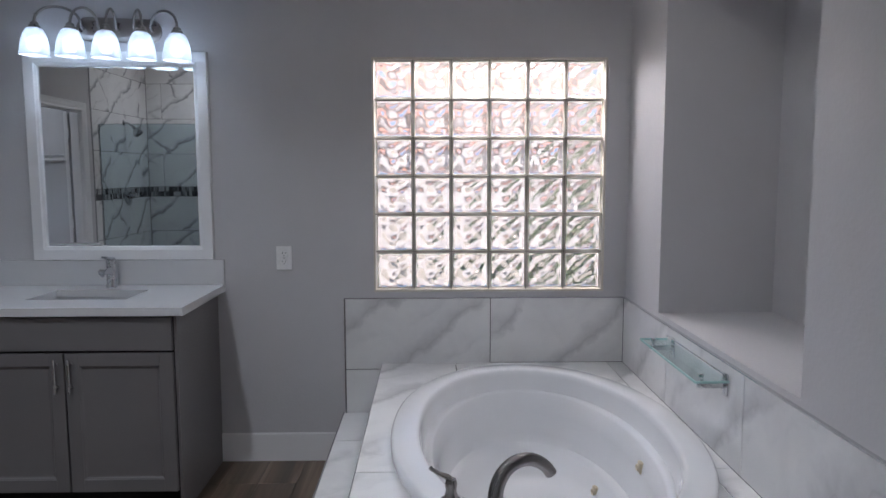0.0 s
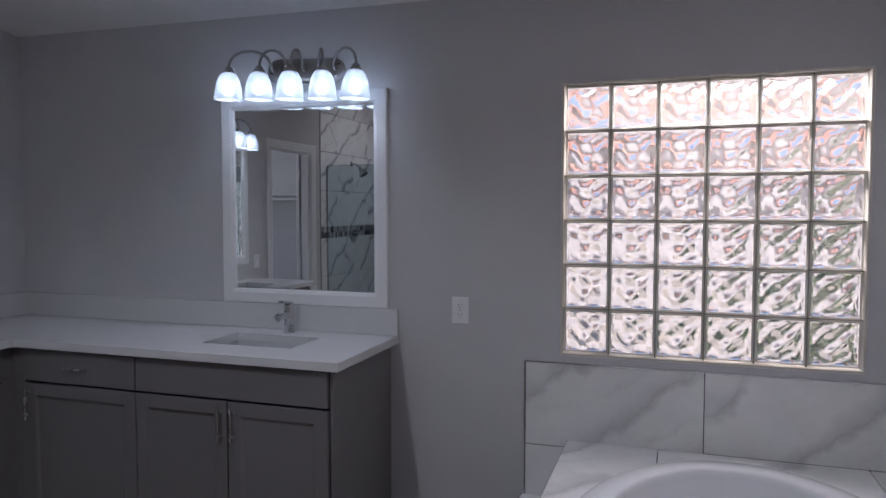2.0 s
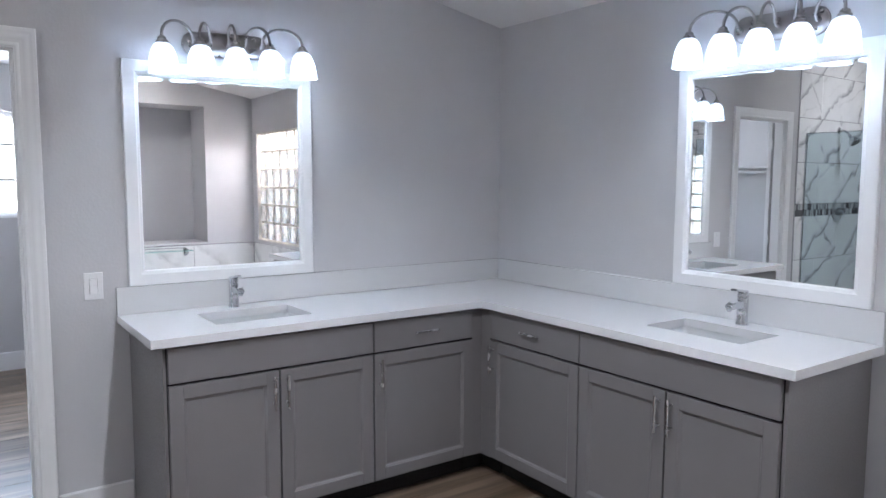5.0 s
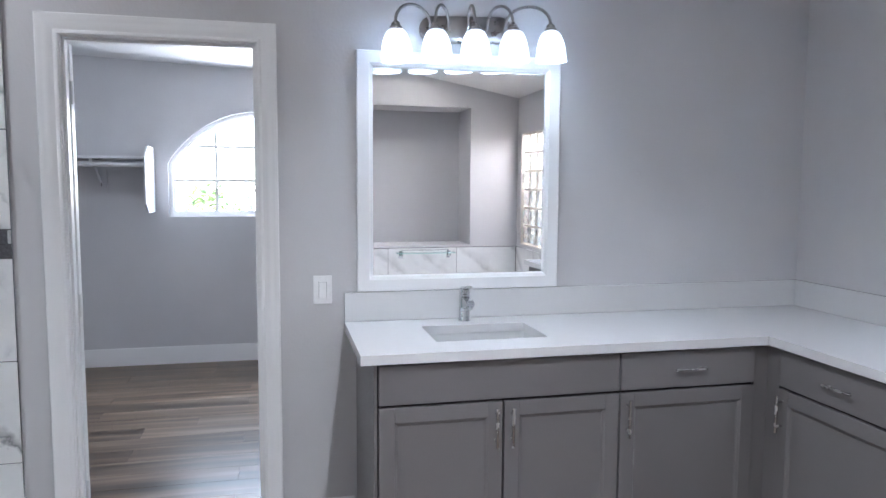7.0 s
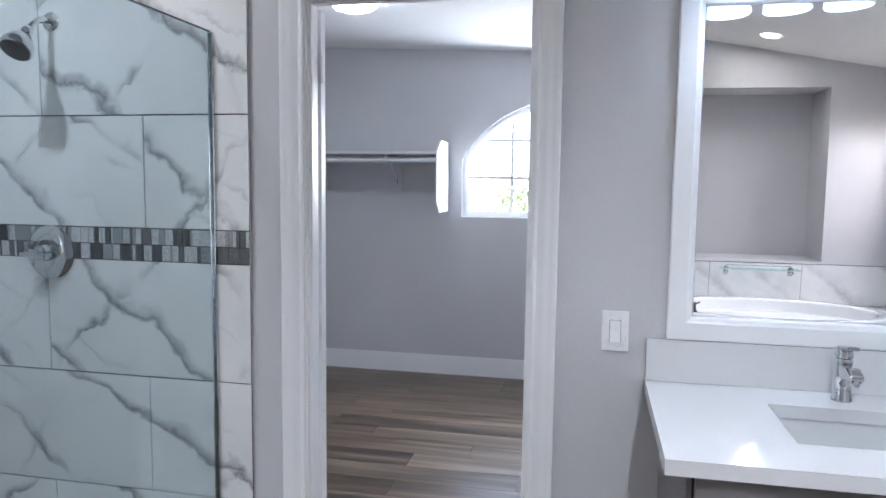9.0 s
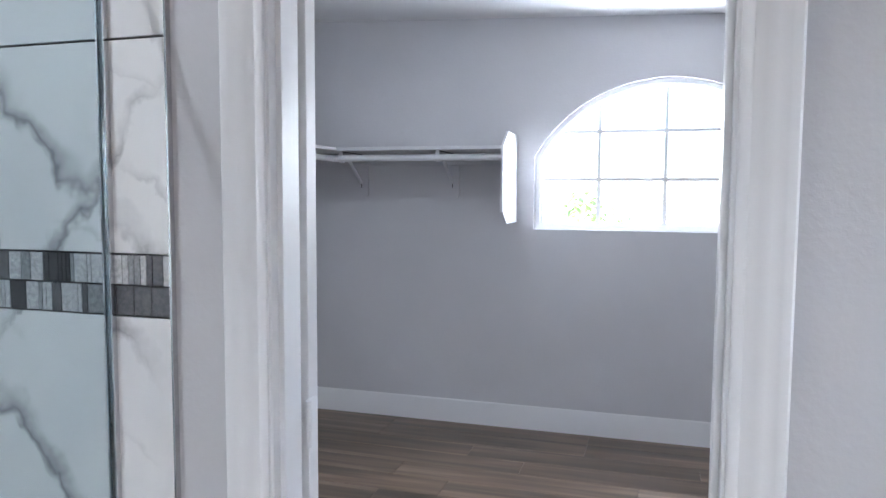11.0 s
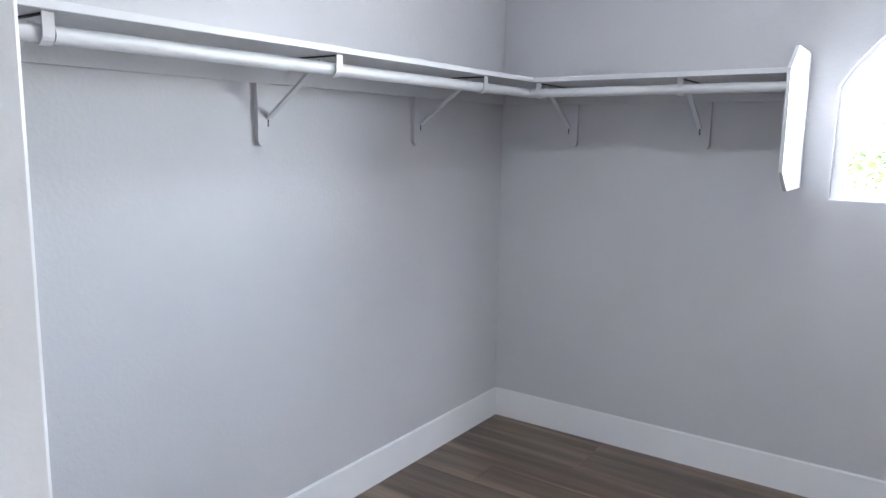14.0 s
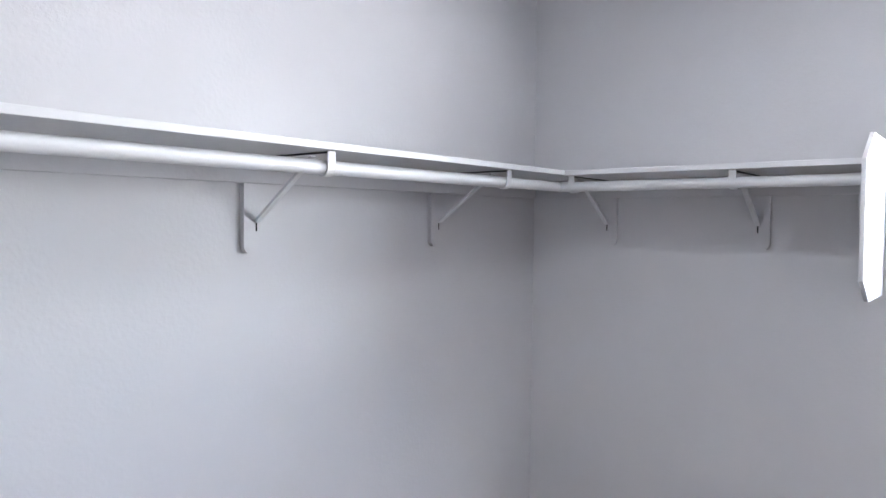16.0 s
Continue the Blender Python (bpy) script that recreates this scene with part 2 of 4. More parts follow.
_mx.blend_type = "MULTIPLY"
_mx.inputs["Factor"].default_value = 1.0
l_.new(_r.outputs[0], _mx.inputs["A"])
l_.new(_pr.outputs[0], _mx.inputs["B"])
_mx2 = n_.new("ShaderNodeMix")
_mx2.data_type = "RGBA"
_mx2.blend_type = "MULTIPLY"
_mx2.inputs["Factor"].default_value = 0.5
_r2 = ramp(n_, l_, _g2.outputs[0], [(0.3, (0.70, 0.70, 0.70)), (0.6, (1.1, 1.1, 1.1))])
l_.new(_mx.outputs["Result"], _mx2.inputs["A"])
l_.new(_r2.outputs[0], _mx2.inputs["B"])
l_.new(_mx2.outputs["Result"], b_.inputs["Base Color"])
_rr = ramp(n_, l_, _g.outputs[0], [(0.35, (0.30, 0.30, 0.30)), (0.65, (0.38, 0.38, 0.38))])
l_.new(_rr.outputs[0], b_.inputs["Roughness"])
b_.inputs["Specular IOR Level"].default_value = 0.7
bump(n_, l_, _g2.outputs[0], 0.12, 0.001, b_)
PLANK = m_

# mosaic pieces: each in its own grey, some clear pale glass, some dark
m_, n_, l_, b_ = mat("mosaic_glass_and_stone")
_info = n_.new("ShaderNodeObjectInfo")
_r = ramp(n_, l_, _info.outputs["Random"], [(0.0, (0.06, 0.06, 0.065)), (0.25, (0.12, 0.12, 0.13)), (0.45, (0.3, 0.31, 0.32)), (0.62, (0.55, 0.55, 0.56)), (1.0, (0.72, 0.72, 0.71))])
_r.color_ramp.interpolation = "CONSTANT"
_v = coords(n_, l_, (1, 1, 1), True)
_t = noise_tex(n_, l_, _v, 120.0, 4)
_r2 = ramp(n_, l_, _t.outputs[0], [(0.35, (0.72, 0.72, 0.72)), (0.65, (1.1, 1.1, 1.1))])
_mx = n_.new("ShaderNodeMix")
_mx.data_type = "RGBA"
_mx.blend_type = "MULTIPLY"
_mx.inputs["Factor"].default_value = 1.0
l_.new(_r.outputs[0], _mx.inputs["A"])
l_.new(_r2.outputs[0], _mx.inputs["B"])
l_.new(_mx.outputs["Result"], b_.inputs["Base Color"])
b_.inputs["Roughness"].default_value = 0.12
MOSAIC = m_


def emitter(name, c, strength):
    m, n, l, b = mat(name)
    b.inputs["Base Color"].default_value = (0.85, 0.87, 0.9, 1)
    b.inputs["Roughness"].default_value = 0.35
    b.inputs["Emission Color"].default_value = (*c, 1)
    b.inputs["Emission Strength"].default_value = strength
    return m


# frosted shade: lets its bulb's light through, so that it glows most round the bulb
m_, n_, l_, b_ = mat("lit_frosted_glass")
n_.remove(b_)
_tl = n_.new("ShaderNodeBsdfTranslucent")
_tl.inputs[0].default_value = (0.24, 0.265, 0.29, 1)
_df = n_.new("ShaderNodeBsdfDiffuse")
_df.inputs[0].default_value = (0.7, 0.74, 0.8, 1)
_em = n_.new("ShaderNodeEmission")
_em.inputs[0].default_value = (0.8, 0.9, 1.0, 1)
_em.inputs[1].default_value = SHADE_GLOW
_mx = n_.new("ShaderNodeMixShader")
_mx.inputs[0].default_value = 0.45
l_.new(_tl.outputs[0], _mx.inputs[1])
l_.new(_df.outputs[0], _mx.inputs[2])
_rf = n_.new("ShaderNodeBsdfRefraction")
_rf.inputs["Color"].default_value = (0.85, 0.88, 0.92, 1)
_rf.inputs["Roughness"].default_value = 0.16
_rf.inputs["IOR"].default_value = 1.12
_mr = n_.new("ShaderNodeMixShader")
_mr.inputs[0].default_value = 0.30
l_.new(_mx.outputs[0], _mr.inputs[1])
l_.new(_rf.outputs[0], _mr.inputs[2])
_ad = n_.new("ShaderNodeAddShader")
l_.new(_mr.outputs[0], _ad.inputs[0])
l_.new(_em.outputs[0], _ad.inputs[1])
l_.new(_ad.outputs[0], n_["Material Output"].inputs["Surface"])
SHADE = m_
BULB = emitter("lit_bulb", (0.80, 0.90, 1.0), BULB_GLOW)
DOME = emitter("lit_opal_dome", (0.86, 0.93, 1.0), DOME_GLOW)
DOWN = emitter("lit_downlight_lens", (1.0, 0.93, 0.85), 8.0)
STUCCO = painted("pink_tan_stucco", (0.60, 0.545, 0.53), 0.9, 0.12, 0.5, 30.0)
GROUND = painted("tan_gravel_ground", (0.36, 0.31, 0.26), 0.95, 0.2, 0.6, 12.0)
BARK = painted("grey_bark", (0.14, 0.11, 0.085), 0.9, 0.2, 0.5, 40.0)
m_, n_, l_, b_ = mat("green_leaves")
_geo = n_.new("ShaderNodeNewGeometry")
_r = ramp(n_, l_, _geo.outputs["Random Per Island"], [(0.0, (0.08, 0.14, 0.05)), (1.0, (0.19, 0.26, 0.10))])
l_.new(_r.outputs[0], b_.inputs["Base Color"])
b_.inputs["Roughness"].default_value = 0.6
LEAF = m_
# leaves of the far shrubs, haze and glare painted in as a paler green
PALE_LEAF = painted("haze_paled_leaves", (0.19, 0.22, 0.165), 0.7, 0.3)

# ---- building helpers ----


def finish(name, bm, material, smooth=False):
    bmesh.ops.recalc_face_normals(bm, faces=bm.faces)
    me = bpy.data.meshes.new(name)
    bm.to_mesh(me)
    bm.free()
    me.materials.append(material)
    if smooth:
        me.polygons.foreach_set("use_smooth", [True] * len(me.polygons))
        me.set_sharp_from_angle(angle=radians(40))
    return me


def part(name, bm, material, parent=None, label="", smooth=False):
    ob = new(name, finish(name, bm, material, smooth))
    ob.parent = parent
    if label:
        tagged(ob, label)
    return ob


def thing(name, at, label, category, group="", kind="", rz=0.0):
    ob = new(name)
    ob.empty_display_size = 0.05
    ob.matrix_world = pose(*at, 0, 0, rz)
    return tagged(ob, label, category, group, kind)


def structure(name, bm, material, label="", category="", smooth=False):
    return tagged(part(name, bm, material, None, "", smooth), label, category, "", "structure")


def box(bm, x0, x1, y0, y1, z0, z1, bev=0.0):
    r = bmesh.ops.create_cube(bm, size=1.0)
    m = Matrix.Translation(((x0 + x1) / 2, (y0 + y1) / 2, (z0 + z1) / 2)) @ Matrix.Diagonal((abs(x1 - x0), abs(y1 - y0), abs(z1 - z0), 1))
    bmesh.ops.transform(bm, matrix=m, verts=r["verts"])
    if bev:
        edges = list({e for v in r["verts"] for e in v.link_edges})
        bmesh.ops.bevel(bm, geom=edges, offset=bev, segments=2, affect="EDGES", profile=0.5)
    return bm


def boxes(rows, bev=0.0):
    bm = bmesh.new()
    for r in rows:
        box(bm, *r, bev)
    return bm


def one(x0, x1, y0, y1, z0, z1, bev=0.0):
    return box(bmesh.new(), x0, x1, y0, y1, z0, z1, bev)


def lathe(bm, profile, at=(0, 0, 0), axis="z", steps=24, sx=1.0, sy=1.0, closed=False):
    """Turn a profile of (radius, height) about an axis through at."""
    rings = []
    for r, h in profile:
        ring = []
        for i in range(steps):
            a = 2 * math.pi * i / steps
            u, v = r * math.cos(a) * sx, r * math.sin(a) * sy
            p = {"z": (u, v, h), "x": (h, u, v), "y": (u, h, v)}[axis]
            ring.append(bm.verts.new((at[0] + p[0], at[1] + p[1], at[2] + p[2])))
        rings.append(ring)
    for a, b in zip(rings, rings[1:]):
        for i in range(steps):
            j = (i + 1) % steps
            bm.faces.new((a[i], a[j], b[j], b[i]))
    if closed:
        bm.faces.new(rings[0])
        bm.faces.new(rings[-1])
    return bm


def tube(bm, path, radius, steps=10, caps=True):
    """A round bar along a path of points; radius a number or one a point."""
    pts = [Vector(p) for p in path]
    rings = []
    up = None
    for i, p in enumerate(pts):
        d = (pts[min(i + 1, len(pts) - 1)] - pts[max(i - 1, 0)]).normalized()
        if up is None:
            up = d.orthogonal().normalized()
        up = (up - d * up.dot(d)).normalized()
        side = d.cross(up)
        r = radius[i] if isinstance(radius, (list, tuple)) else radius
        rings.append([bm.verts.new(p + (up * math.cos(a) + side * math.sin(a)) * r) for a in (2 * math.pi * k / steps for k in range(steps))])
    for a, b in zip(rings, rings[1:]):
        for i in range(steps):
            j = (i + 1) % steps
            bm.faces.new((a[i], a[j], b[j], b[i]))
    if caps:
        bm.faces.new(rings[0])
        bm.faces.new(rings[-1])
    return bm


def prism(bm, outline, axis, lo, hi):
    """Extrude an outline of (u, v) along an axis from lo to hi: x takes (y, z), y takes (x, z), z takes (x, y)."""
    def at(u, v, w):
        return {"x": (w, u, v), "y": (u, w, v), "z": (u, v, w)}[axis]
    a = [bm.verts.new(at(u, v, lo)) for u, v in outline]
    b = [bm.verts.new(at(u, v, hi)) for u, v in outline]
    bm.faces.new(a)
    bm.faces.new(b[::-1])
    for i in range(len(a)):
        j = (i + 1) % len(a)
        bm.faces.new((a[i], a[j], b[j], b[i]))
    return bm


def arc(cx, cy, r, a0, a1, n):
    return [(cx + r * math.cos(radians(a0 + (a1 - a0) * i / n)), cy + r * math.sin(radians(a0 + (a1 - a0) * i / n))) for i in range(n + 1)]


# ---- plan ----
XD = 4.285          # east wall with the niche
YS = -4.863          # south wall of shower and closet
XC = -3.180         # closet window wall
WT = 0.098          # wall thickness
WX0, WX1, WZ0, WZ1 = 3.004, 4.172, 0.877, 2.043      # glass block window
VX0, VX1, VZ0, VZ1 = 1.598, 2.602, 0.872, 1.875      # smaller glass block window of the shower
NY0, NY1, NZ0, NZ1 = -1.718, -0.523, 0.867, 2.31     # niche
DY0, DY1, DZ = -3.300, -2.581, 2.064                  # closet doorway, inside the jambs
CY0, CY1, CZ0, CSP, CTOP = -3.382, -1.882, 1.229, 1.665, 2.105   # arched closet window
CLN = -1.1          # closet north wall
TZ = 0.512          # tub deck
TX = 3.044          # tub deck's west face
TY = -2.15          # tub deck's south face
TILE_Y = -3.491     # edge of the shower tile on the west wall
HI = 3.7

# ---- large structure ----
structure("wall_north", boxes([
    (-WT, WX0, 0, 0.15, 0, HI), (WX1, XD + 0.6, 0, 0.15, 0, HI),
    (WX0, WX1, 0, 0.15, 0, WZ0), (WX0, WX1, 0, 0.15, WZ1, HI)]), WALL, "grey painted drywall with glass block window", "wall")
structure("wall_west", boxes([
    (-WT, 0, DY1 + 0.018, 0, 0, HI), (-WT, 0, YS, DY0 - 0.018, 0, HI),
    (-WT, 0, DY0 - 0.018, DY1 + 0.018, DZ + 0.018, HI)]), WALL, "grey painted drywall with closet doorway", "wall")
structure("wall_east", boxes([
    (XD, XD + 0.5, NY1, 0, 0, HI), (XD, XD + 0.5, YS, NY0, 0, HI),
    (XD, XD + 0.5, NY0, NY1, 0, NZ0), (XD, XD + 0.5, NY0, NY1, NZ1, HI),
    (XD + 0.5, XD + 0.6, YS, 0, 0, HI)]), WALL, "grey textured drywall with deep niche above tub", "wall")
structure("wall_south", boxes([
    (-WT, VX0, YS - 0.15, YS, 0, HI), (VX1, XD + 0.6, YS - 0.15, YS, 0, HI),
    (VX0, VX1, YS - 0.15, YS, 0, VZ0), (VX0, VX1, YS - 0.15, YS, VZ1, HI)]), WALL, "grey painted drywall with shower window", "wall")
structure("closet_wall_south", one(XC - 0.2, -WT, YS - 0.15, YS, 0, 2.9), WALL, "pale grey painted closet wall", "wall")
structure("closet_wall_north", one(XC - 0.2, -WT, CLN, CLN + 0.1, 0, 2.9), WALL, "pale grey painted closet wall", "wall")
# closet window wall with the arched opening
half = (CY1 - CY0) / 2
rise = CTOP - CSP
RAD = (half * half + rise * rise) / (2 * rise)
CYM = (CY0 + CY1) / 2
ARC0 = math.degrees(math.asin((CSP - (CTOP - RAD)) / RAD))


def arch_outline(inset=0.0, n=28):
    """Outline of the arched window, from the sill's south end over the top to its north end."""
    pts = arc(CYM, CTOP - RAD, RAD - inset, 180 - ARC0, ARC0, n)
    pts[0] = (CY0 + inset, pts[0][1])
    pts[-1] = (CY1 - inset, pts[-1][1])
    return [(CY0 + inset, CZ0 + inset)] + pts + [(CY1 - inset, CZ0 + inset)]


bm = boxes([(XC - 0.2, XC, YS, CY0, 0, 2.9), (XC - 0.2, XC, CY1, CLN, 0, 2.9), (XC - 0.2, XC, CY0, CY1, 0, CZ0)])
prism(bm, [(CY0, 2.9)] + arch_outline()[1:-1] + [(CY1, 2.9)], "x", XC - 0.2, XC)
structure("closet_wall_west", bm, WALL, "pale grey closet wall with arched window opening", "wall")


def bath_ceiling(x, y):
    return 2.459 - 0.008 * x - 0.187 * y


bm = bmesh.new()
cs = [(0, 0), (XD, 0), (XD, YS), (0, YS)]
lo = [bm.verts.new((x, y, bath_ceiling(x, y))) for x, y in cs]
up = [bm.verts.new((x, y, bath_ceiling(x, y) + 0.1)) for x, y in cs]
bm.faces.new(lo)
bm.faces.new(up)
for i in range(4):
    bm.faces.new((lo[i], lo[(i + 1) % 4], up[(i + 1) % 4], up[i]))
structure("ceiling", bm, CEIL, "white textured ceiling sloping up from the window wall", "ceiling")
bm = bmesh.new()
cs = [(XC, CLN), (-WT, CLN), (-WT, YS), (XC, YS)]
lo = [bm.verts.new((x, y, 2.42 - 0.042 * (y + 2.0))) for x, y in cs]
up = [bm.verts.new((x, y, 2.62)) for x, y in cs]
bm.faces.new(lo)
bm.faces.new(up)
for i in range(4):
    bm.faces.new((lo[i], lo[(i + 1) % 4], up[(i + 1) % 4], up[i]))
structure("closet_ceiling", bm, CEIL, "white textured closet ceiling", "ceiling")
floor = structure("floor", one(XC - 0.2, XD + 0.6, YS - 0.15, 0.15, -0.12, -0.004), GROUT, "grey-brown wood-look vinyl plank floor", "floor")

# baseboards
def baseboard(name, x0, x1, y0, y1, h=0.148):
    bm = one(x0, x1, y0, y1, 0, h)
    top = [e for e in bm.edges if all(v.co.z > h - 0.001 for v in e.verts)]
    bmesh.ops.bevel(bm, geom=top, offset=0.005, segments=2, affect="EDGES")
    return structure(name, bm, TRIM, "white painted flat baseboard", "baseboard")


baseboard("baseboard_north", 2.20, TX - 0.19, -0.014, 0)
baseboard("baseboard_west", 0, 0.014, DY1 + 0.086, -2.19)
baseboard("closet_baseboard_south", XC, -WT, YS, YS + 0.014)
baseboard("closet_baseboard_west", XC, XC + 0.014, YS + 0.014, CLN)
baseboard("closet_baseboard_east", -WT - 0.014, -WT, YS + 0.014, DY0 - 0.088)

# ---- closet doorway: jambs, casings, open door ----
structure("door_jamb", boxes([
    (-WT - 0.002, 0.002, DY0 - 0.018, DY0, 0, DZ + 0.018), (-WT - 0.002, 0.002, DY1, DY1 + 0.018, 0, DZ + 0.018),
    (-WT - 0.002, 0.002, DY0, DY1, DZ, DZ + 0.018),
    (-0.055, -0.02, DY0, DY0 + 0.011, 0, DZ), (-0.055, -0.02, DY1 - 0.011, DY1, 0, DZ), (-0.055, -0.02, DY0 + 0.011, DY1 - 0.011, DZ - 0.011, DZ)], 0.0015),
    TRIM, "white painted door jamb with stop", "door jamb")


def casing_profile(w):
    """Colonial casing: (distance from the opening, thickness)."""
    return [(0, 0), (0, 0.008), (0.004, 0.0105), (0.012, 0.0105), (0.016, 0.008), (0.03, 0.011), (0.038, 0.0155), (0.046, 0.0165), (w - 0.018, 0.0165), (w - 0.014, 0.0185), (w - 0.004, 0.0185), (w, 0.0145), (w, 0)]


def casing(name, x_wall, sgn):
    """Three mitred lengths of casing round the doorway, on the face at x_wall, standing out along sgn."""
    r = 0.006
    w = 0.078
    bm = bmesh.new()
    rows = []
    for d, t in casing_profile(w):
        y0, y1, z = DY0 - r - d, DY1 + r + d, DZ + r + d
        rows.append([bm.verts.new((x_wall + sgn * t, y, zz)) for y, zz in ((y0, 0), (y0, z), (y1, z), (y1, 0))])
    for a, b in zip(rows, rows[1:]):
        for i in range(3):
            bm.faces.new((a[i], a[i + 1], b[i + 1], b[i]))
    return structure(name, bm, TRIM, "white moulded door casing", "door casing", True)


casing("casing_bath", 0.002, 1)
casing("casing_closet", -WT - 0.002, -1)
# the door, swung right back against the closet side of the wall
dth, dw = 0.035, DY1 - DY0 - 0.006
door = thing("door_1", (-WT - 0.031, DY0 + 0.002, 0), "white painted hollow door folded open against closet wall", "door", "", "structure", 178)
part("door_slab", one(0, dth, 0.002, dw, 0.012, DZ - 0.004, 0.002), TRIM, door)
for hz in (0.22, 1.006, 1.865):
    bm = bmesh.new()
    lathe(bm, [(0.0055, -0.045), (0.0065, -0.044), (0.0065, 0.044), (0.0055, 0.045)], (-0.010, -0.004, hz), steps=12, closed=True)
    for k in (-0.027, -0.009, 0.009, 0.027):
        lathe(bm, [(0.0070, -0.0008), (0.0070, 0.0008)], (-0.010, -0.004, hz + k), steps=12, closed=True)
    box(bm, -0.006, 0.026, -0.0008, 0.0018, hz - 0.045, hz + 0.045)
    part("hinge", bm, TRIM, door, "white-painted hinge")

# ---- arched closet window ----
cwin = thing("closet_window", (XC - 0.1, CYM, CZ0), "white arched window with grid muntins, bright daylight outside", "window", "", "structure")
cwin_at = Vector((XC - 0.1, CYM, CZ0))


def arch_ring(i0, i1, x0, x1):
    bm = bmesh.new()
    a, b = arch_outline(i0), arch_outline(i1)
    vs = [[bm.verts.new((x - cwin_at.x, y - cwin_at.y, z - cwin_at.z)) for y, z in o] for o, x in ((a, x0), (a, x1), (b, x1), (b, x0))]
    n = len(a)
    for k in range(4):
        p, q = vs[k], vs[(k + 1) % 4]
        for i in range(n):
            j = (i + 1) % n
            bm.faces.new((p[i], p[j], q[j], q[i]))
    return bm


part("window_frame", arch_ring(0.003, 0.032, XC - 0.075, XC - 0.03), TRIM, cwin)
part("inner_bead", arch_ring(0.032, 0.046, XC - 0.085, XC - 0.05), TRIM, cwin)
bm = bmesh.new()
pts = [bm.verts.new((0.034, y - cwin_at.y, z - cwin_at.z)) for y, z in arch_outline(0.04)]
bm.faces.new(pts)
cpane = part("pane", bm, PANE, cwin)
cpane.visible_shadow = False
MUNT = painted("pale_muntin", (0.82, 0.82, 0.83), 0.5, 0.02)
for k in (1, 2, 3):
    y = CY0 + (CY1 - CY0) * k / 4
    top = CTOP - RAD + math.sqrt((RAD - 0.046) ** 2 - (y - CYM) ** 2)
    part("muntin", one(0.037, 0.046, y - 0.011 - cwin_at.y, y + 0.011 - cwin_at.y, 0.045, top - cwin_at.z), MUNT, cwin)
for z in (1.53, 1.81):
    w = half - 0.045 if z < CSP else math.sqrt((RAD - 0.046) ** 2 - (z - CTOP + RAD) ** 2)
    part("muntin", one(0.038, 0.047, -w, w, z - 0.011 - cwin_at.z, z + 0.011 - cwin_at.z), MUNT, cwin)
structure("closet_window_sill", one(XC - 0.095, XC - 0.001, CY0 + 0.001, CY1 - 0.001, CZ0 - 0.001, CZ0 + 0.004), TRIM, "white painted window stool", "window sill")

# ---- glass block window ----
gwin = thing("window_1", ((WX0 + WX1) / 2, 0.06, WZ0), "window of thirty-six wavy glass blocks in pale mortar", "window", "", "structure")
bw = (WX1 - WX0 - 0.024) / 6
cx0 = -(WX1 - WX0) / 2
bm = boxes([(cx0, cx0 + 0.009, -0.052, 0.05, 0, WZ1 - WZ0), (-cx0 - 0.009, -cx0, -0.052, 0.05, 0, WZ1 - WZ0),
            (cx0 + 0.009, -cx0 - 0.009, -0.052, 0.05, 0, 0.009), (cx0 + 0.009, -cx0 - 0.009, -0.052, 0.05, WZ1 - WZ0 - 0.009, WZ1 - WZ0)], 0.001)
part("window_frame", bm, MORTAR, gwin, "pale frame round the blocks")
grid = []
for k in range(1, 6):
    u = 0.012 + bw * k
    grid.append((cx0 + u - 0.003, cx0 + u + 0.003, -0.028, 0.03, 0.009, WZ1 - WZ0 - 0.009))
for k in range(1, 6):
    u = 0.012 + bw * k
    grid.append((cx0 + 0.009, -cx0 - 0.009, -0.027, 0.029, u - 0.003, u + 0.003))
part("mortar_grid", boxes(grid), painted("grey_green_mortar", (0.30, 0.29, 0.25), 0.8, 0.1, 0.3, 150), gwin, "dark thin mortar joints")
bh = bw / 2 - 0.0105
bm = bmesh.new()
NB = 26


def wave(u, v, turn):
    """Pressed ripples: diagonal and crossed, fading to a flat border."""
    if turn:
        u, v = v, -u
    fade = min(1.0, max(0.0, (0.86 - max(abs(u), abs(v))) / 0.14))
    return fade * (0.0068 * math.cos(5.3 * (u + 0.22)) * math.cos(6.1 * (v - 0.1)) + 0.0036 * math.sin(5.9 * (u + 0.8 * v) + 0.6) + 0.0012 * math.cos(9.5 * (u - 0.8 * v)))


sides = []
for y0, sgn, turn in ((-0.034, -1, False), (0.034, 1, True)):
    g2 = []
    for i in range(NB + 1):
        col = []
        for j in range(NB + 1):
            u, v = 2 * i / NB - 1, 2 * j / NB - 1
            edge = 0.006 * max(0.0, (max(abs(u), abs(v)) - 0.93) / 0.07) ** 2
            col.append(bm.verts.new((u * bh, y0 + sgn * (wave(u, v, turn) - edge), v * bh)))
        g2.append(col)
    for i in range(NB):
        for j in range(NB):
            bm.faces.new((g2[i][j], g2[i + 1][j], g2[i + 1][j + 1], g2[i][j + 1]))
    sides.append([g2[i][0] for i in range(NB)] + [g2[NB][j] for j in range(NB)] + [g2[i][NB] for i in range(NB, 0, -1)] + [g2[0][j] for j in range(NB, 0, -1)])
for i in range(len(sides[0])):
    j = (i + 1) % len(sides[0])
    bm.faces.new((sides[0][i], sides[0][j], sides[1][j], sides[1][i]))
_bo = bw / 2 - 0.0031
_bi = bh + 0.0004
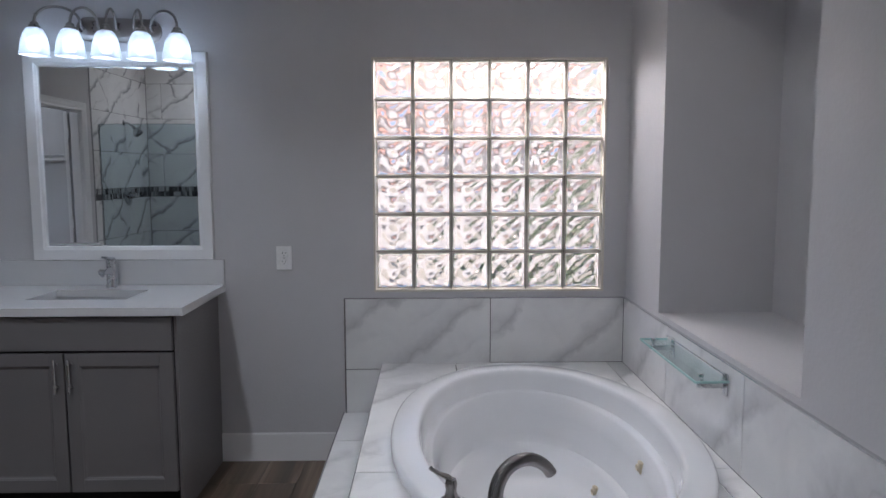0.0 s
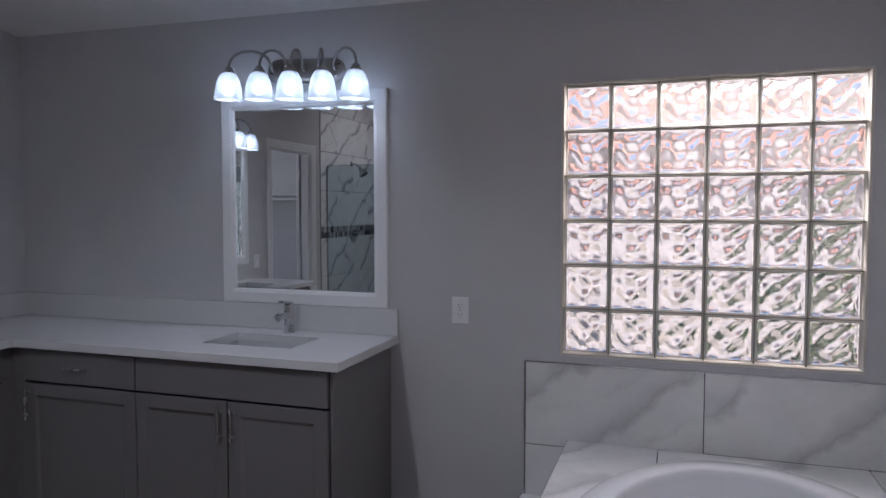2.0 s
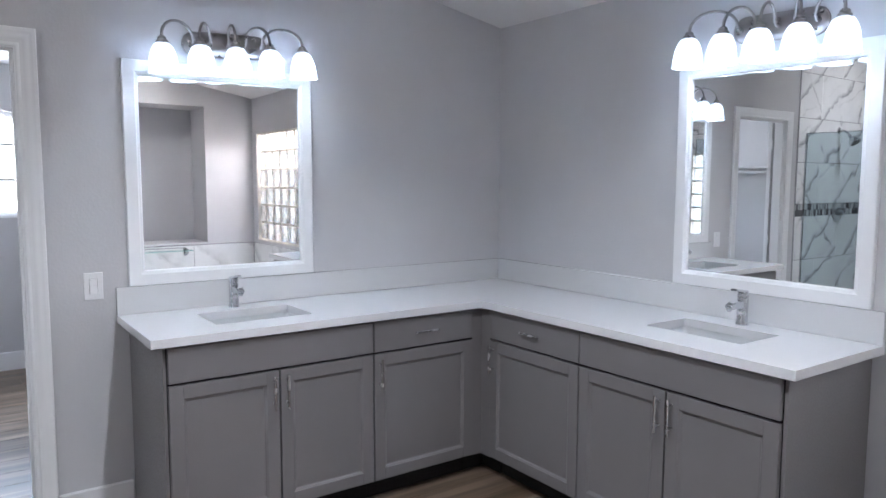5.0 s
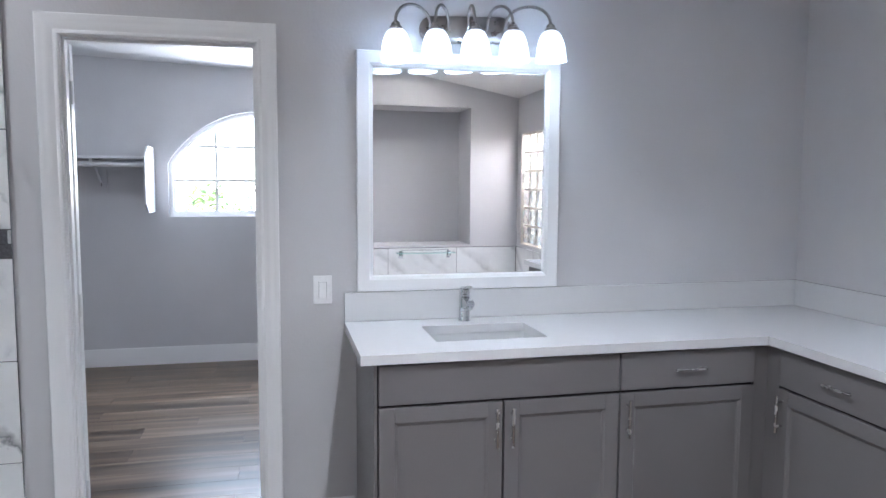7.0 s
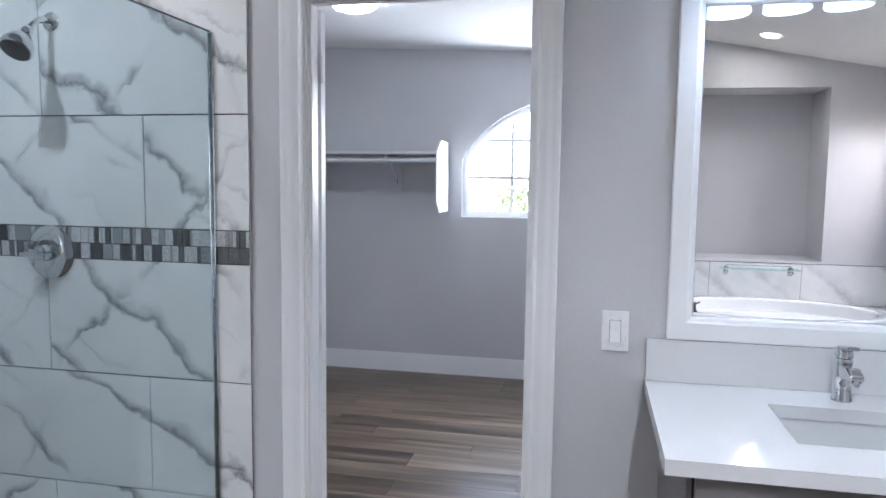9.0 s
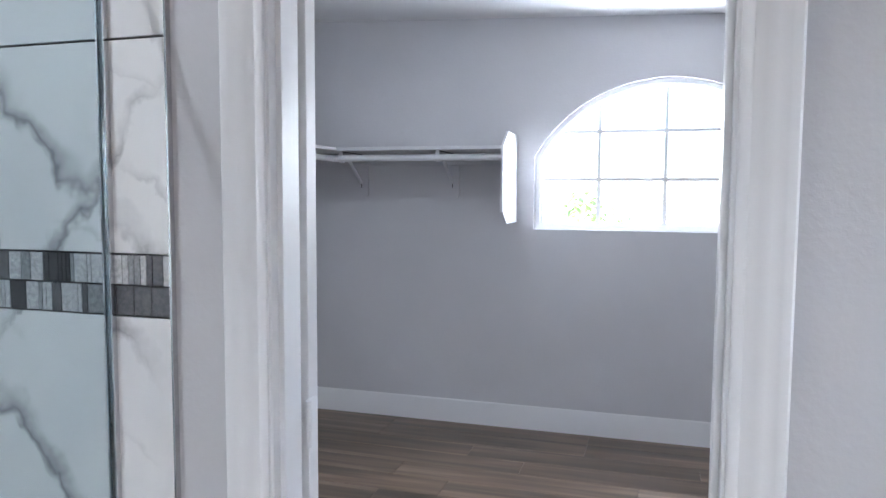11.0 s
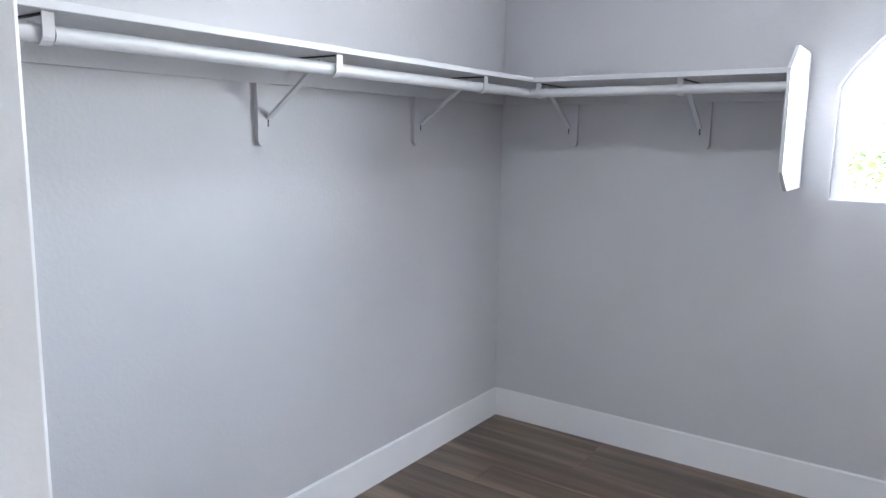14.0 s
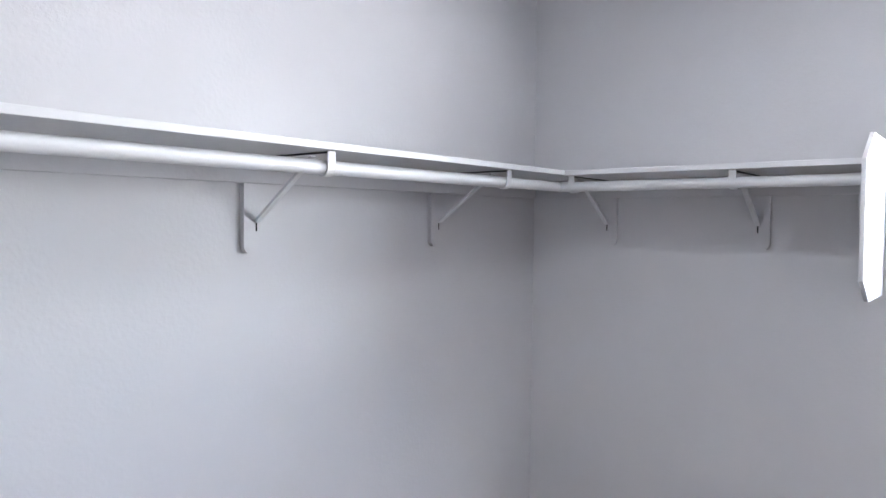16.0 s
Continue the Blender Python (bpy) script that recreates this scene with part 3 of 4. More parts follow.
coat_mesh = finish("edge_coating", boxes([(-_bo, -_bi, -0.031, 0.031, -_bo, _bo), (_bi, _bo, -0.031, 0.031, -_bo, _bo),
                                          (-_bi, _bi, -0.031, 0.031, -_bo, -_bi), (-_bi, _bi, -0.031, 0.031, _bi, _bo)]), EDGE_COAT, False)
block_mesh = finish("glass_block", bm, BLOCK, True)
for i in range(6):
    for j in range(6):
        ob = new("glass_block", block_mesh)
        ob.parent = gwin
        ob.location = (cx0 + 0.012 + bw * (i + 0.5), 0, 0.012 + bw * (j + 0.5))
        ob.visible_shadow = False
        coat = new("edge_coating", coat_mesh)
        coat.parent = ob
        coat.visible_shadow = False

# the same blocks, smaller, in the shower's outer wall
gwin2 = copy_thing(gwin, pose((VX0 + VX1) / 2, YS - 0.06, VZ0, 0, 0, 180) @ Matrix.Diagonal(((VX1 - VX0) / (WX1 - WX0), 1, (VZ1 - VZ0) / (WZ1 - WZ0), 1)))
gwin2.name = "window_2"
for o in gwin2.children_recursive:
    o.visible_shadow = True
tagged(gwin2, "shower window of thirty-six small glass blocks", "window")

# ---- tub surround ----
structure("tub_platform", boxes([
    (TX + 0.012, TX + 0.06, TY + 0.012, -0.005, 0, TZ - 0.012), (XD - 0.06, XD - 0.001, TY + 0.012, -0.005, 0, TZ - 0.012),
    (TX + 0.06, XD - 0.06, TY + 0.012, TY + 0.1, 0, TZ - 0.012), (TX + 0.06, XD - 0.06, -0.06, -0.005, 0, TZ - 0.012)]), GROUT, "platform under the tub tiles", "tub platform")
structure("tub_step", one(TX - 0.19, TX + 0.012, TY + 0.012, -0.012, 0, 0.243), GROUT, "low step beside the tub platform", "step")

# ---- vanity ----


def shaker_door(parent, at, u, w, z0, z1, handle_side, axis):
    """A recessed-panel door with its pull: u is the along-wall middle, on the face plane at, along axis x or y."""
    def bx(u0, u1, d0, d1, za, zb, bev=0.0):
        return (u0, u1, -d1, -d0, za, zb, bev) if axis == "x" else (d0, d1, u0, u1, za, zb, bev)
    f = 0.055
    d2 = part("door", one(*bx(u - w / 2 + f - 0.004, u + w / 2 - f + 0.004, 0.001, 0.009, z0 + f - 0.004, z1 - f + 0.004)), CAB, parent)
    for r in ((u - w / 2, u - w / 2 + f), (u + w / 2 - f, u + w / 2)):
        part("stile", one(*bx(*r, 0, 0.019, z0, z1, 0.0015)), CAB, d2)
    for r in ((z0, z0 + f), (z1 - f, z1)):
        part("rail", one(*bx(u - w / 2 + f, u + w / 2 - f, 0, 0.0188, *r, 0.0015)), CAB, d2)
    bm = bmesh.new()
    rows = []
    for ins, dep in ((f, 0.017), (f + 0.006, 0.0145), (f + 0.010, 0.0105), (f + 0.016, 0.009)):
        ring = []
        for a, z in ((u - w / 2 + ins, z0 + ins), (u + w / 2 - ins, z0 + ins), (u + w / 2 - ins, z1 - ins), (u - w / 2 + ins, z1 - ins)):
            ring.append(bm.verts.new((a, -dep, z) if axis == "x" else (dep, a, z)))
        rows.append(ring)
    for p, q in zip(rows, rows[1:]):
        for i in range(4):
            bm.faces.new((p[i], p[(i + 1) % 4], q[(i + 1) % 4], q[i]))
    part("moulding", bm, CAB, d2)
    hu = u + handle_side * (w / 2 - 0.026)
    bm = bmesh.new()
    for zz in (z1 - 0.045, z1 - 0.141):
        p0, p1 = ((hu, -0.019, zz), (hu, -0.046, zz)) if axis == "x" else ((0.019, hu, zz), (0.046, hu, zz))
        tube(bm, [p0, p1], 0.0045, 8)
    p0, p1 = ((hu, -0.046, z1 - 0.02), (hu, -0.046, z1 - 0.166)) if axis == "x" else ((0.046, hu, z1 - 0.02), (0.046, hu, z1 - 0.166))
    tube(bm, [p0, p1], 0.0055, 10)
    hd = part("handle", bm, STEEL, d2, "brushed steel bar pull", True)
    return d2


def drawer_front(parent, u, w, z0, z1, axis, pull):
    bm = bmesh.new()
    if axis == "x":
        box(bm, u - w / 2, u + w / 2, -0.019, 0, z0, z1, 0.002)
    else:
        box(bm, 0, 0.019, u - w / 2, u + w / 2, z0, z1, 0.002)
    d = part("drawer_front", bm, CAB, parent)
    if pull:
        zz = (z0 + z1) / 2
        bm = bmesh.new()
        for s in (-0.045, 0.045):
            tube(bm, [(u + s, -0.019, zz), (u + s, -0.036, zz)] if axis == "x" else [(0.019, u + s, zz), (0.036, u + s, zz)], 0.0035, 8)
        tube(bm, [(u - 0.066, -0.036, zz), (u + 0.066, -0.036, zz)] if axis == "x" else [(0.036, u - 0.066, zz), (0.036, u + 0.066, zz)], 0.0042, 10)
        part("handle", bm, STEEL, d, "brushed steel bar pull", True)


def cabinet(axis, u0, u1, sink, end_side=0):
    """A base unit against the north (axis x) or west (axis y) wall from u0 to u1."""
    face = 0.590
    c = thing("vanity_cabinet", (0, -face, 0) if axis == "x" else (face, 0, 0),
              "grey painted sink cabinet with two panelled doors" if sink else "grey painted cabinet with one drawer and door", "cabinet", "vanity cabinets")
    def bx(a0, a1, d0, d1, z0, z1):
        return (a0, a1, -d1, -d0, z0, z1) if axis == "x" else (d0, d1, a0, a1, z0, z1)
    # carcass and toe kick take the painted-in shade colour, not cabinet grey
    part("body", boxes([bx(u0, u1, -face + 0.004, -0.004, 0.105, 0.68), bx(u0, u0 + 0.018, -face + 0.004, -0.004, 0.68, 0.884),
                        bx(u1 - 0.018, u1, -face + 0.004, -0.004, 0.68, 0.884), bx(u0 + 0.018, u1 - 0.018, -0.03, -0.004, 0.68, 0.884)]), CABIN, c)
    part("toe_kick", one(*bx(u0, u1, -face + 0.01, -0.075, 0.0, 0.104)), CABIN, c, "recessed toe kick, its shade painted near-black")
    if end_side:
        a = u1 if end_side > 0 else u0
        part("end_panel", one(*bx(min(a, a + end_side * 0.012), max(a, a + end_side * 0.012), -face + 0.003, 0.0, 0.0, 0.884)), CAB, c)
    g = 0.008
    drawer_front(c, (u0 + u1) / 2, u1 - u0 - g, 0.734, 0.876, axis, not sink)
    if sink:
        w = (u1 - u0) / 2 - g
        shaker_door(c, face, (u0 + u1) / 2 - w / 2 - g / 2, w, 0.115, 0.7235, 1, axis)
        shaker_door(c, face, (u0 + u1) / 2 + w / 2 + g / 2, w, 0.115, 0.7235, -1, axis)
    else:
        shaker_door(c, face, (u0 + u1) / 2, u1 - u0 - g, 0.115, 0.7235, -1, axis)
    return c


cabinet("x", 0.668, 1.287, False)
cabinet("x", 1.287, 2.205, True, 1)
cabinet("y", -1.249, -0.668, False)
cabinet("y", -2.170, -1.249, True, -1)
# filler in the inner corner
filler = thing("corner_filler", (0.6, -0.6, 0), "grey painted filler strip in cabinet corner", "cabinet filler")
part("panel", boxes([(-0.06, -0.008, -0.064, 0.01, 0.105, 0.876), (-0.01, 0.064, 0.0, 0.058, 0.105, 0.876)]), CAB, filler)
# corner toe kick, in the same painted shade
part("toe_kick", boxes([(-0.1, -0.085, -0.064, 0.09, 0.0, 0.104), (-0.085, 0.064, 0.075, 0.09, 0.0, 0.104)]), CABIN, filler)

CT, CB, CD = 0.922, 0.887, 0.632
CXE, CYE = 2.258, -2.232
SA = (1.50, 1.942, -0.435, -0.165)
SB = (0.172, 0.468, -1.930, -1.488)


bm = bmesh.new()


def grid_slab(bm, xs, ys, skip):
    """A slab on a grid of lines, with the cells left out that skip names."""
    cache = {}
    def v(x, y, z):
        if (x, y, z) not in cache:
            cache[(x, y, z)] = bm.verts.new((x, y, z))
        return cache[(x, y, z)]
    cells = {(i, j) for i in range(len(xs) - 1) for j in range(len(ys) - 1) if not skip((xs[i] + xs[i + 1]) / 2, (ys[j] + ys[j + 1]) / 2)}
    for i, j in cells:
        q = [(xs[i], ys[j]), (xs[i + 1], ys[j]), (xs[i + 1], ys[j + 1]), (xs[i], ys[j + 1])]
        bm.faces.new([v(x, y, CT) for x, y in q])
        bm.faces.new([v(x, y, CB) for x, y in q][::-1])
        for k, (di, dj) in enumerate(((0, -1), (1, 0), (0, 1), (-1, 0))):
            if (i + di, j + dj) not in cells:
                (xa, ya), (xb, yb) = q[k], q[(k + 1) % 4]
                bm.faces.new((v(xa, ya, CT), v(xb, yb, CT), v(xb, yb, CB), v(xa, ya, CB)))


def inside(h, x, y):
    return h[0] < x < h[1] and h[2] < y < h[3]


grid_slab(bm, sorted([0.002, SB[0], SB[1], CD, SA[0], SA[1], CXE]), sorted([-0.002, SA[2], SA[3], -CD, SB[2], SB[3], CYE]),
          lambda x, y: inside(SA, x, y) or inside(SB, x, y) or (x > CD and y < -CD))
sharp = [e for e in bm.edges if len(e.link_faces) == 2 and e.calc_face_angle(0) > 1.0]
bmesh.ops.bevel(bm, geom=sharp, offset=0.003, segments=2, affect="EDGES")
counter = thing("worktop", (0, 0, 0), "white quartz L-shaped vanity worktop on grey cabinets", "countertop")
part("slab", bm, QUARTZ, counter)
part("backsplash", one(0.022, CXE, -0.022, -0.001, CT + 0.001, 1.048, 0.0015), QUARTZ, counter)
part("backsplash", one(0.001, 0.022, CYE, -0.001, CT + 0.001, 1.048, 0.0015), QUARTZ, counter)


def sink(h):
    x0, x1, y0, y1 = h
    cx, cy = (x0 + x1) / 2, (y0 + y1) / 2
    s = thing("sink", (cx, cy, CB - 0.15), "white rectangular undermount basin with chrome drain", "sink", "undermount sinks")
    w, d = (x1 - x0) / 2 + 0.006, (y1 - y0) / 2 + 0.006
    bm = bmesh.new()
    def ring(a, b, r, z):
        pts = []
        for sx, sy, st in ((1, 1, 0), (-1, 1, 90), (-1, -1, 180), (1, -1, 270)):
            pts += arc(sx * (a - r), sy * (b - r), r, st, st + 90, 5)
        return [bm.verts.new((x, y, z)) for x, y in pts]
    top = CB - (CB - 0.15) - 0.001
    rs = [ring(w + 0.02, d + 0.02, 0.02, top), ring(w, d, 0.02, top), ring(w - 0.004, d - 0.004, 0.022, top - 0.01), ring(w - 0.018, d - 0.018, 0.03, 0.03), ring(w - 0.05, d - 0.05, 0.03, 0.006), ring(0.022, 0.022, 0.021, 0.0), ring(0.021, 0.021, 0.02, -0.02)]
    for a, b in zip(rs, rs[1:]):
        for i in range(len(a)):
            j = (i + 1) % len(a)
            bm.faces.new((a[i], a[j], b[j], b[i]))
    part("basin", bm, CHINA, s, "", True)
    part("drain", lathe(bmesh.new(), [(0.0, 0.004), (0.014, 0.004), (0.016, 0.001), (0.026, 0.003), (0.027, 0.0)], (0, 0, 0.002), steps=20), CHROME, s, "chrome drain", True)


sink(SA)
sink(SB)


def faucet(x, y, rz):
    f = thing("faucet", (x, y, CT), "chrome single-lever basin faucet on worktop", "faucet", "basin faucets", "", rz)
    bm = lathe(bmesh.new(), [(0.0262, 0), (0.0262, 0.005), (0.0235, 0.009), (0.0232, 0.05), (0.0232, 0.112), (0.0215, 0.116)], steps=28, closed=True)
    part("body", bm, CHROME, f, "", True)
    bm = bmesh.new()
    prism(bm, [(-0.012, 0.070), (-0.060, 0.079), (-0.100, 0.074), (-0.108, 0.076), (-0.110, 0.094), (-0.070, 0.104), (-0.012, 0.110)], "x", -0.0165, 0.0165)
    bmesh.ops.bevel(bm, geom=bm.edges[:], offset=0.005, segments=3, affect="EDGES")
    sp = part("spout", bm, CHROME, f, "", True)
    part("aerator", lathe(bmesh.new(), [(0.010, 0.066), (0.0105, 0.068), (0.0105, 0.080)], (0, -0.096, 0), steps=16, closed=True), CHROME, sp, "", True)
    bm = lathe(bmesh.new(), [(0.0215, 0.1175), (0.0232, 0.1195), (0.0232, 0.136), (0.019, 0.143)], steps=28, closed=True)
    lv = bmesh.new()
    prism(lv, [(0.021, 0.135), (0.019, 0.147), (-0.020, 0.152), (-0.066, 0.160), (-0.073, 0.157), (-0.073, 0.152), (-0.020, 0.138)], "x", -0.0155, 0.0155)
    bmesh.ops.bevel(lv, geom=lv.edges[:], offset=0.003, segments=2, affect="EDGES")
    lever = part("lever", bm, CHROME, f, "", True)
    part("lever_blade", lv, CHROME, lever, "", True)


faucet(1.728, -0.085, 0)
faucet(0.085, -1.723, 90)


def framed_mirror(u0, u1, z0, z1, rz, at):
    w, h, b = u1 - u0, z1 - z0, 0.068
    m = thing("mirror", at, "rectangular mirror in wide white painted wooden frame", "mirror", "vanity mirrors", "", rz)
    bm = bmesh.new()
    rows = []
    for d, t in ((0, 0.0), (0, 0.021), (0.003, 0.0235), (0.05, 0.0235), (0.056, 0.020), (b - 0.004, 0.018), (b, 0.013), (b, 0.004)):
        rows.append([bm.verts.new((x, -t, z)) for x, z in ((-w / 2 + d, d), (w / 2 - d, d), (w / 2 - d, h - d), (-w / 2 + d, h - d))])
    for a, c in zip(rows, rows[1:]):
        for i in range(4):
            j = (i + 1) % 4
            bm.faces.new((a[i], a[j], c[j], c[i]))
    part("mirror_frame", bm, TRIM, m)
    bm = bmesh.new()
    rows = []
    for d, t in ((b - 0.004, 0.006), (b + 0.004, 0.0064)):
        rows.append([bm.verts.new((x, -t, z)) for x, z in ((-w / 2 + d, d), (w / 2 - d, d), (w / 2 - d, h - d), (-w / 2 + d, h - d))])
    for i in range(4):
        j = (i + 1) % 4
        bm.faces.new((rows[0][i], rows[0][j], rows[1][j], rows[1][i]))
    bm.faces.new(rows[1])
    part("mirror_glass", bm, MIRROR, m)


framed_mirror(1.323, 2.209, 1.050, 2.062, 0, (1.766, -0.001, 1.050))
framed_mirror(-2.176, -1.275, 1.050, 2.062, 90, (0.001, -1.7255, 1.050))


def vanity_light(at, rz, lean):
    """Five bell shades on gooseneck arms from an oval plate; the wall is at local y 0."""
    v = thing("vanity_light", at, "brushed nickel five-lamp vanity light with lit frosted bell shades", "wall lamp", "vanity lights", "", rz)
    v.matrix_world = v.matrix_world @ Matrix.Translation((0, 0, 2.165)) @ pose(0, 0, 0, 0, lean, 0) @ Matrix.Translation((0, 0, -2.165))
    bm = bmesh.new()
    pl = []
    for (w, h, y) in ((0.205, 0.057, -0.001), (0.205, 0.057, -0.010), (0.196, 0.050, -0.018), (0.17, 0.03, -0.021)):
        ring = []
        for s, st in ((1, -90), (-1, 90)):
            ring += [(s * (w - h) + h * math.cos(radians(st + 180 * i / 14)), h * math.sin(radians(st + 180 * i / 14))) for i in range(15)]
        pl.append([bm.verts.new((x, y, z + 2.165)) for x, z in ring])
    for a, b in zip(pl, pl[1:]):
        for i in range(len(a)):
            j = (i + 1) % len(a)
            bm.faces.new((a[i], a[j], b[j], b[i]))
    bm.faces.new(pl[-1])
    part("backplate", bm, NICKEL, v, "oval brushed nickel backplate", True)
    for x, x0 in ((-0.328, -0.165), (-0.164, -0.085), (0.0, 0.0), (0.164, 0.085), (0.328, 0.165)):
        bm = bmesh.new()
        path = [(x0, -0.018, 2.165), (x0, -0.035, 2.164)]
        n = 16
        for i in range(n + 1):
            t = i / n
            a = math.pi * t
            px = x0 + (x - x0) * (1 - math.cos(a)) / 2
            py = -0.048 - 0.102 * (1 - math.cos(a)) / 2
            path.append((px, py, 2.18 + 0.072 * math.sin(a) - 0.012 * t))
        path.append((x, -0.150, 2.150))
        tube(bm, path, 0.0065, 10)
        lathe(bm, [(0.013, -0.021), (0.013, -0.026)], (x0, 0, 2.165), "y", 16, closed=True)
        part("arm", bm, NICKEL, v, "", True)
        bm = lathe(bmesh.new(), [(0.011, 2.166), (0.018, 2.160), (0.019, 2.150), (0.026, 2.146), (0.0275, 2.128), (0.024, 2.126)], (x, -0.150, 0), steps=20, closed=True)
        part("socket_cap", bm, NICKEL, v, "", True)
        outer = [(0.026, 2.136), (0.036, 2.130), (0.046, 2.113), (0.0545, 2.090), (0.060, 2.063), (0.064, 2.034), (0.0665, 2.010)]
        inner = [(r - 0.004, z) for r, z in outer[::-1]]
        sh = part("shade", lathe(bmesh.new(), outer + inner, (x, -0.150, 0), steps=28), SHADE, v, "lit frosted white glass bell shade", True)
        bulb = lathe(bmesh.new(), [(0.001, 2.097), (0.012, 2.094), (0.022, 2.084), (0.0265, 2.067), (0.0255, 2.052), (0.019, 2.039), (0.009, 2.032), (0.001, 2.031)], (x, -0.150, 0), steps=18)
        part("bulb", bulb, BULB, sh, "glowing bulb", True)


vanity_light((1.790, 0, 0), 0, 2.2)
vanity_light((0, -1.705, 0), 90, -2.2)


def wall_plate(kind, at, rz):
    p = thing(kind, at, "white duplex power outlet plate on grey wall" if kind == "power_outlet" else "white rocker light switch plate on grey wall", "outlet" if kind == "power_outlet" else "light switch", "", "", rz)
    part("plate", one(-0.039, 0.039, -0.0065, 0, -0.06, 0.06, 0.002), PLATE, p)
    if kind == "power_outlet":
        for s in (-0.0215, 0.0215):
            o = part("socket", one(-0.0165, 0.0165, -0.0085, -0.006, s - 0.0145, s + 0.0145, 0.001), PLATE, p)
            part("slot", boxes([(-0.008, -0.006, -0.0092, -0.0084, s - 0.001, s + 0.008), (0.006, 0.008, -0.0092, -0.0084, s - 0.001, s + 0.007), (-0.0022, 0.0022, -0.0092, -0.0084, s - 0.010, s - 0.006)]), DARK, o, "dark pin slots")
        part("screw", lathe(bmesh.new(), [(0.003, -0.0062), (0.003, -0.0075)], (0, 0, 0), "y", 10, closed=True), ALU, p)
    else:
        part("surround", boxes([(-0.019, -0.0168, -0.0078, -0.006, -0.036, 0.036), (0.0168, 0.019, -0.0078, -0.006, -0.036, 0.036),
                               (-0.0168, 0.0168, -0.0078, -0.006, 0.0335, 0.036), (-0.0168, 0.0168, -0.0078, -0.006, -0.036, -0.0335)]), PLATE, p)
        # dark sheet behind the rocker paints the shadow line round it
        part("shadow_gap", one(-0.0168, 0.0168, -0.0069, -0.006, -0.0335, 0.0335), GROUT, p, "thin dark sheet painting the shadow gap round the rocker")
        bm = bmesh.new()
        prism(bm, [(-0.0068, -0.0325), (-0.0150, -0.0325), (-0.0095, 0.0), (-0.0085, 0.0325), (-0.0068, 0.0325)], "x", -0.0155, 0.0155)
        part("rocker", bm, PLATE, p)


wall_plate("power_outlet", (2.556, -0.0005, 1.055), 0)
wall_plate("light_switch", (0.0005, -2.322, 1.062), 90)

# ---- tub ----
TCX, TCY = 3.69, -1.055
tub = thing("bathtub", (TCX, TCY, 0), "white oval acrylic drop-in whirlpool tub in tiled deck", "bathtub")
bm = bmesh.new()
rings = []
for a, b, dz in ((0.50, 0.81, -0.02), (0.535, 0.845, 0.001), (0.545, 0.855, 0.012), (0.545, 0.855, 0.032), (0.541, 0.851, 0.041), (0.532, 0.842, 0.046),
                 (0.458, 0.768, 0.047), (0.448, 0.757, 0.044), (0.442, 0.750, 0.036), (0.438, 0.745, 0.02), (0.430, 0.733, -0.040), (0.424, 0.731, -0.049),
                 (0.402, 0.727, -0.053), (0.392, 0.721, -0.061), (0.376, 0.695, -0.14), (0.362, 0.665, -0.23), (0.352, 0.650, -0.262), (0.330, 0.640, -0.270),
                 (0.318, 0.622, -0.285), (0.300, 0.575, -0.345), (0.25, 0.51, -0.388), (0.18, 0.42, -0.405), (0.02, 0.04, -0.41)):
    z = TZ + dz
    k = 2.12
    ring = []
    for i in range(64):
        t = 2 * math.pi * i / 64
        c, s = math.cos(t), math.sin(t)
        ring.append(bm.verts.new((a * math.copysign(abs(c) ** (2 / k), c), b * math.copysign(abs(s) ** (2 / k), s), z)))
    rings.append(ring)
for p, q in zip(rings, rings[1:]):
    for i in range(64):
        bm.faces.new((p[i], p[(i + 1) % 64], q[(i + 1) % 64], q[i]))
bm.faces.new(rings[-1])
part("shell", bm, ACRYLIC, tub, "", True)
JET = painted("yellowed_jet_plastic", (0.58, 0.50, 0.36), 0.35, 0.1)
for (jx, jy, jz, rz) in ((0.376, 0.02, TZ - 0.125, 0), (0.272, 0.276, TZ - 0.337, 15)):
    bm = one(-0.006, 0.010, -0.016, 0.016, -0.022, 0.022, 0.004)
    lathe(bm, [(0.014, -0.010), (0.012, -0.014), (0.006, -0.010)], (0, 0, 0), "x", 16)
    j = part("jet", bm, JET, tub, "yellowed square whirlpool jet", True)
    j.location = (jx, jy, jz)
    j.rotation_euler = (0, 0, radians(rz))

tubf = thing("tub_faucet", (3.46, -1.745, TZ + 0.047), "brushed nickel arched tub spout with lever handle on tub rim", "faucet")
bm = bmesh.new()
path, radii = [], []
for i in range(19):
    t = i / 18
    a = math.pi * (0.02 + 0.80 * t)
    path.append((0.085 - 0.085 * math.cos(a) - 0.0, 0.05 * t, 0.045 + 0.105 * math.sin(a) * (1.0 - 0.05 * t)))
    radii.append(0.021 - 0.004 * t)
tube(bm, [(0, 0, 0.0), (0, 0, 0.03)] + path, [0.024, 0.022] + radii, 16)
part("spout", bm, DARK_NICKEL, tubf, "", True)
part("spout_flange", lathe(bmesh.new(), [(0.034, 0), (0.034, 0.006), (0.027, 0.012), (0.02, 0.014)], steps=24, closed=True), DARK_NICKEL, tubf, "", True)
bm = lathe(bmesh.new(), [(0.028, 0), (0.028, 0.005), (0.02, 0.010), (0.015, 0.03), (0.018, 0.05), (0.014, 0.062)], (-0.115, 0.10, 0), steps=20, closed=True)
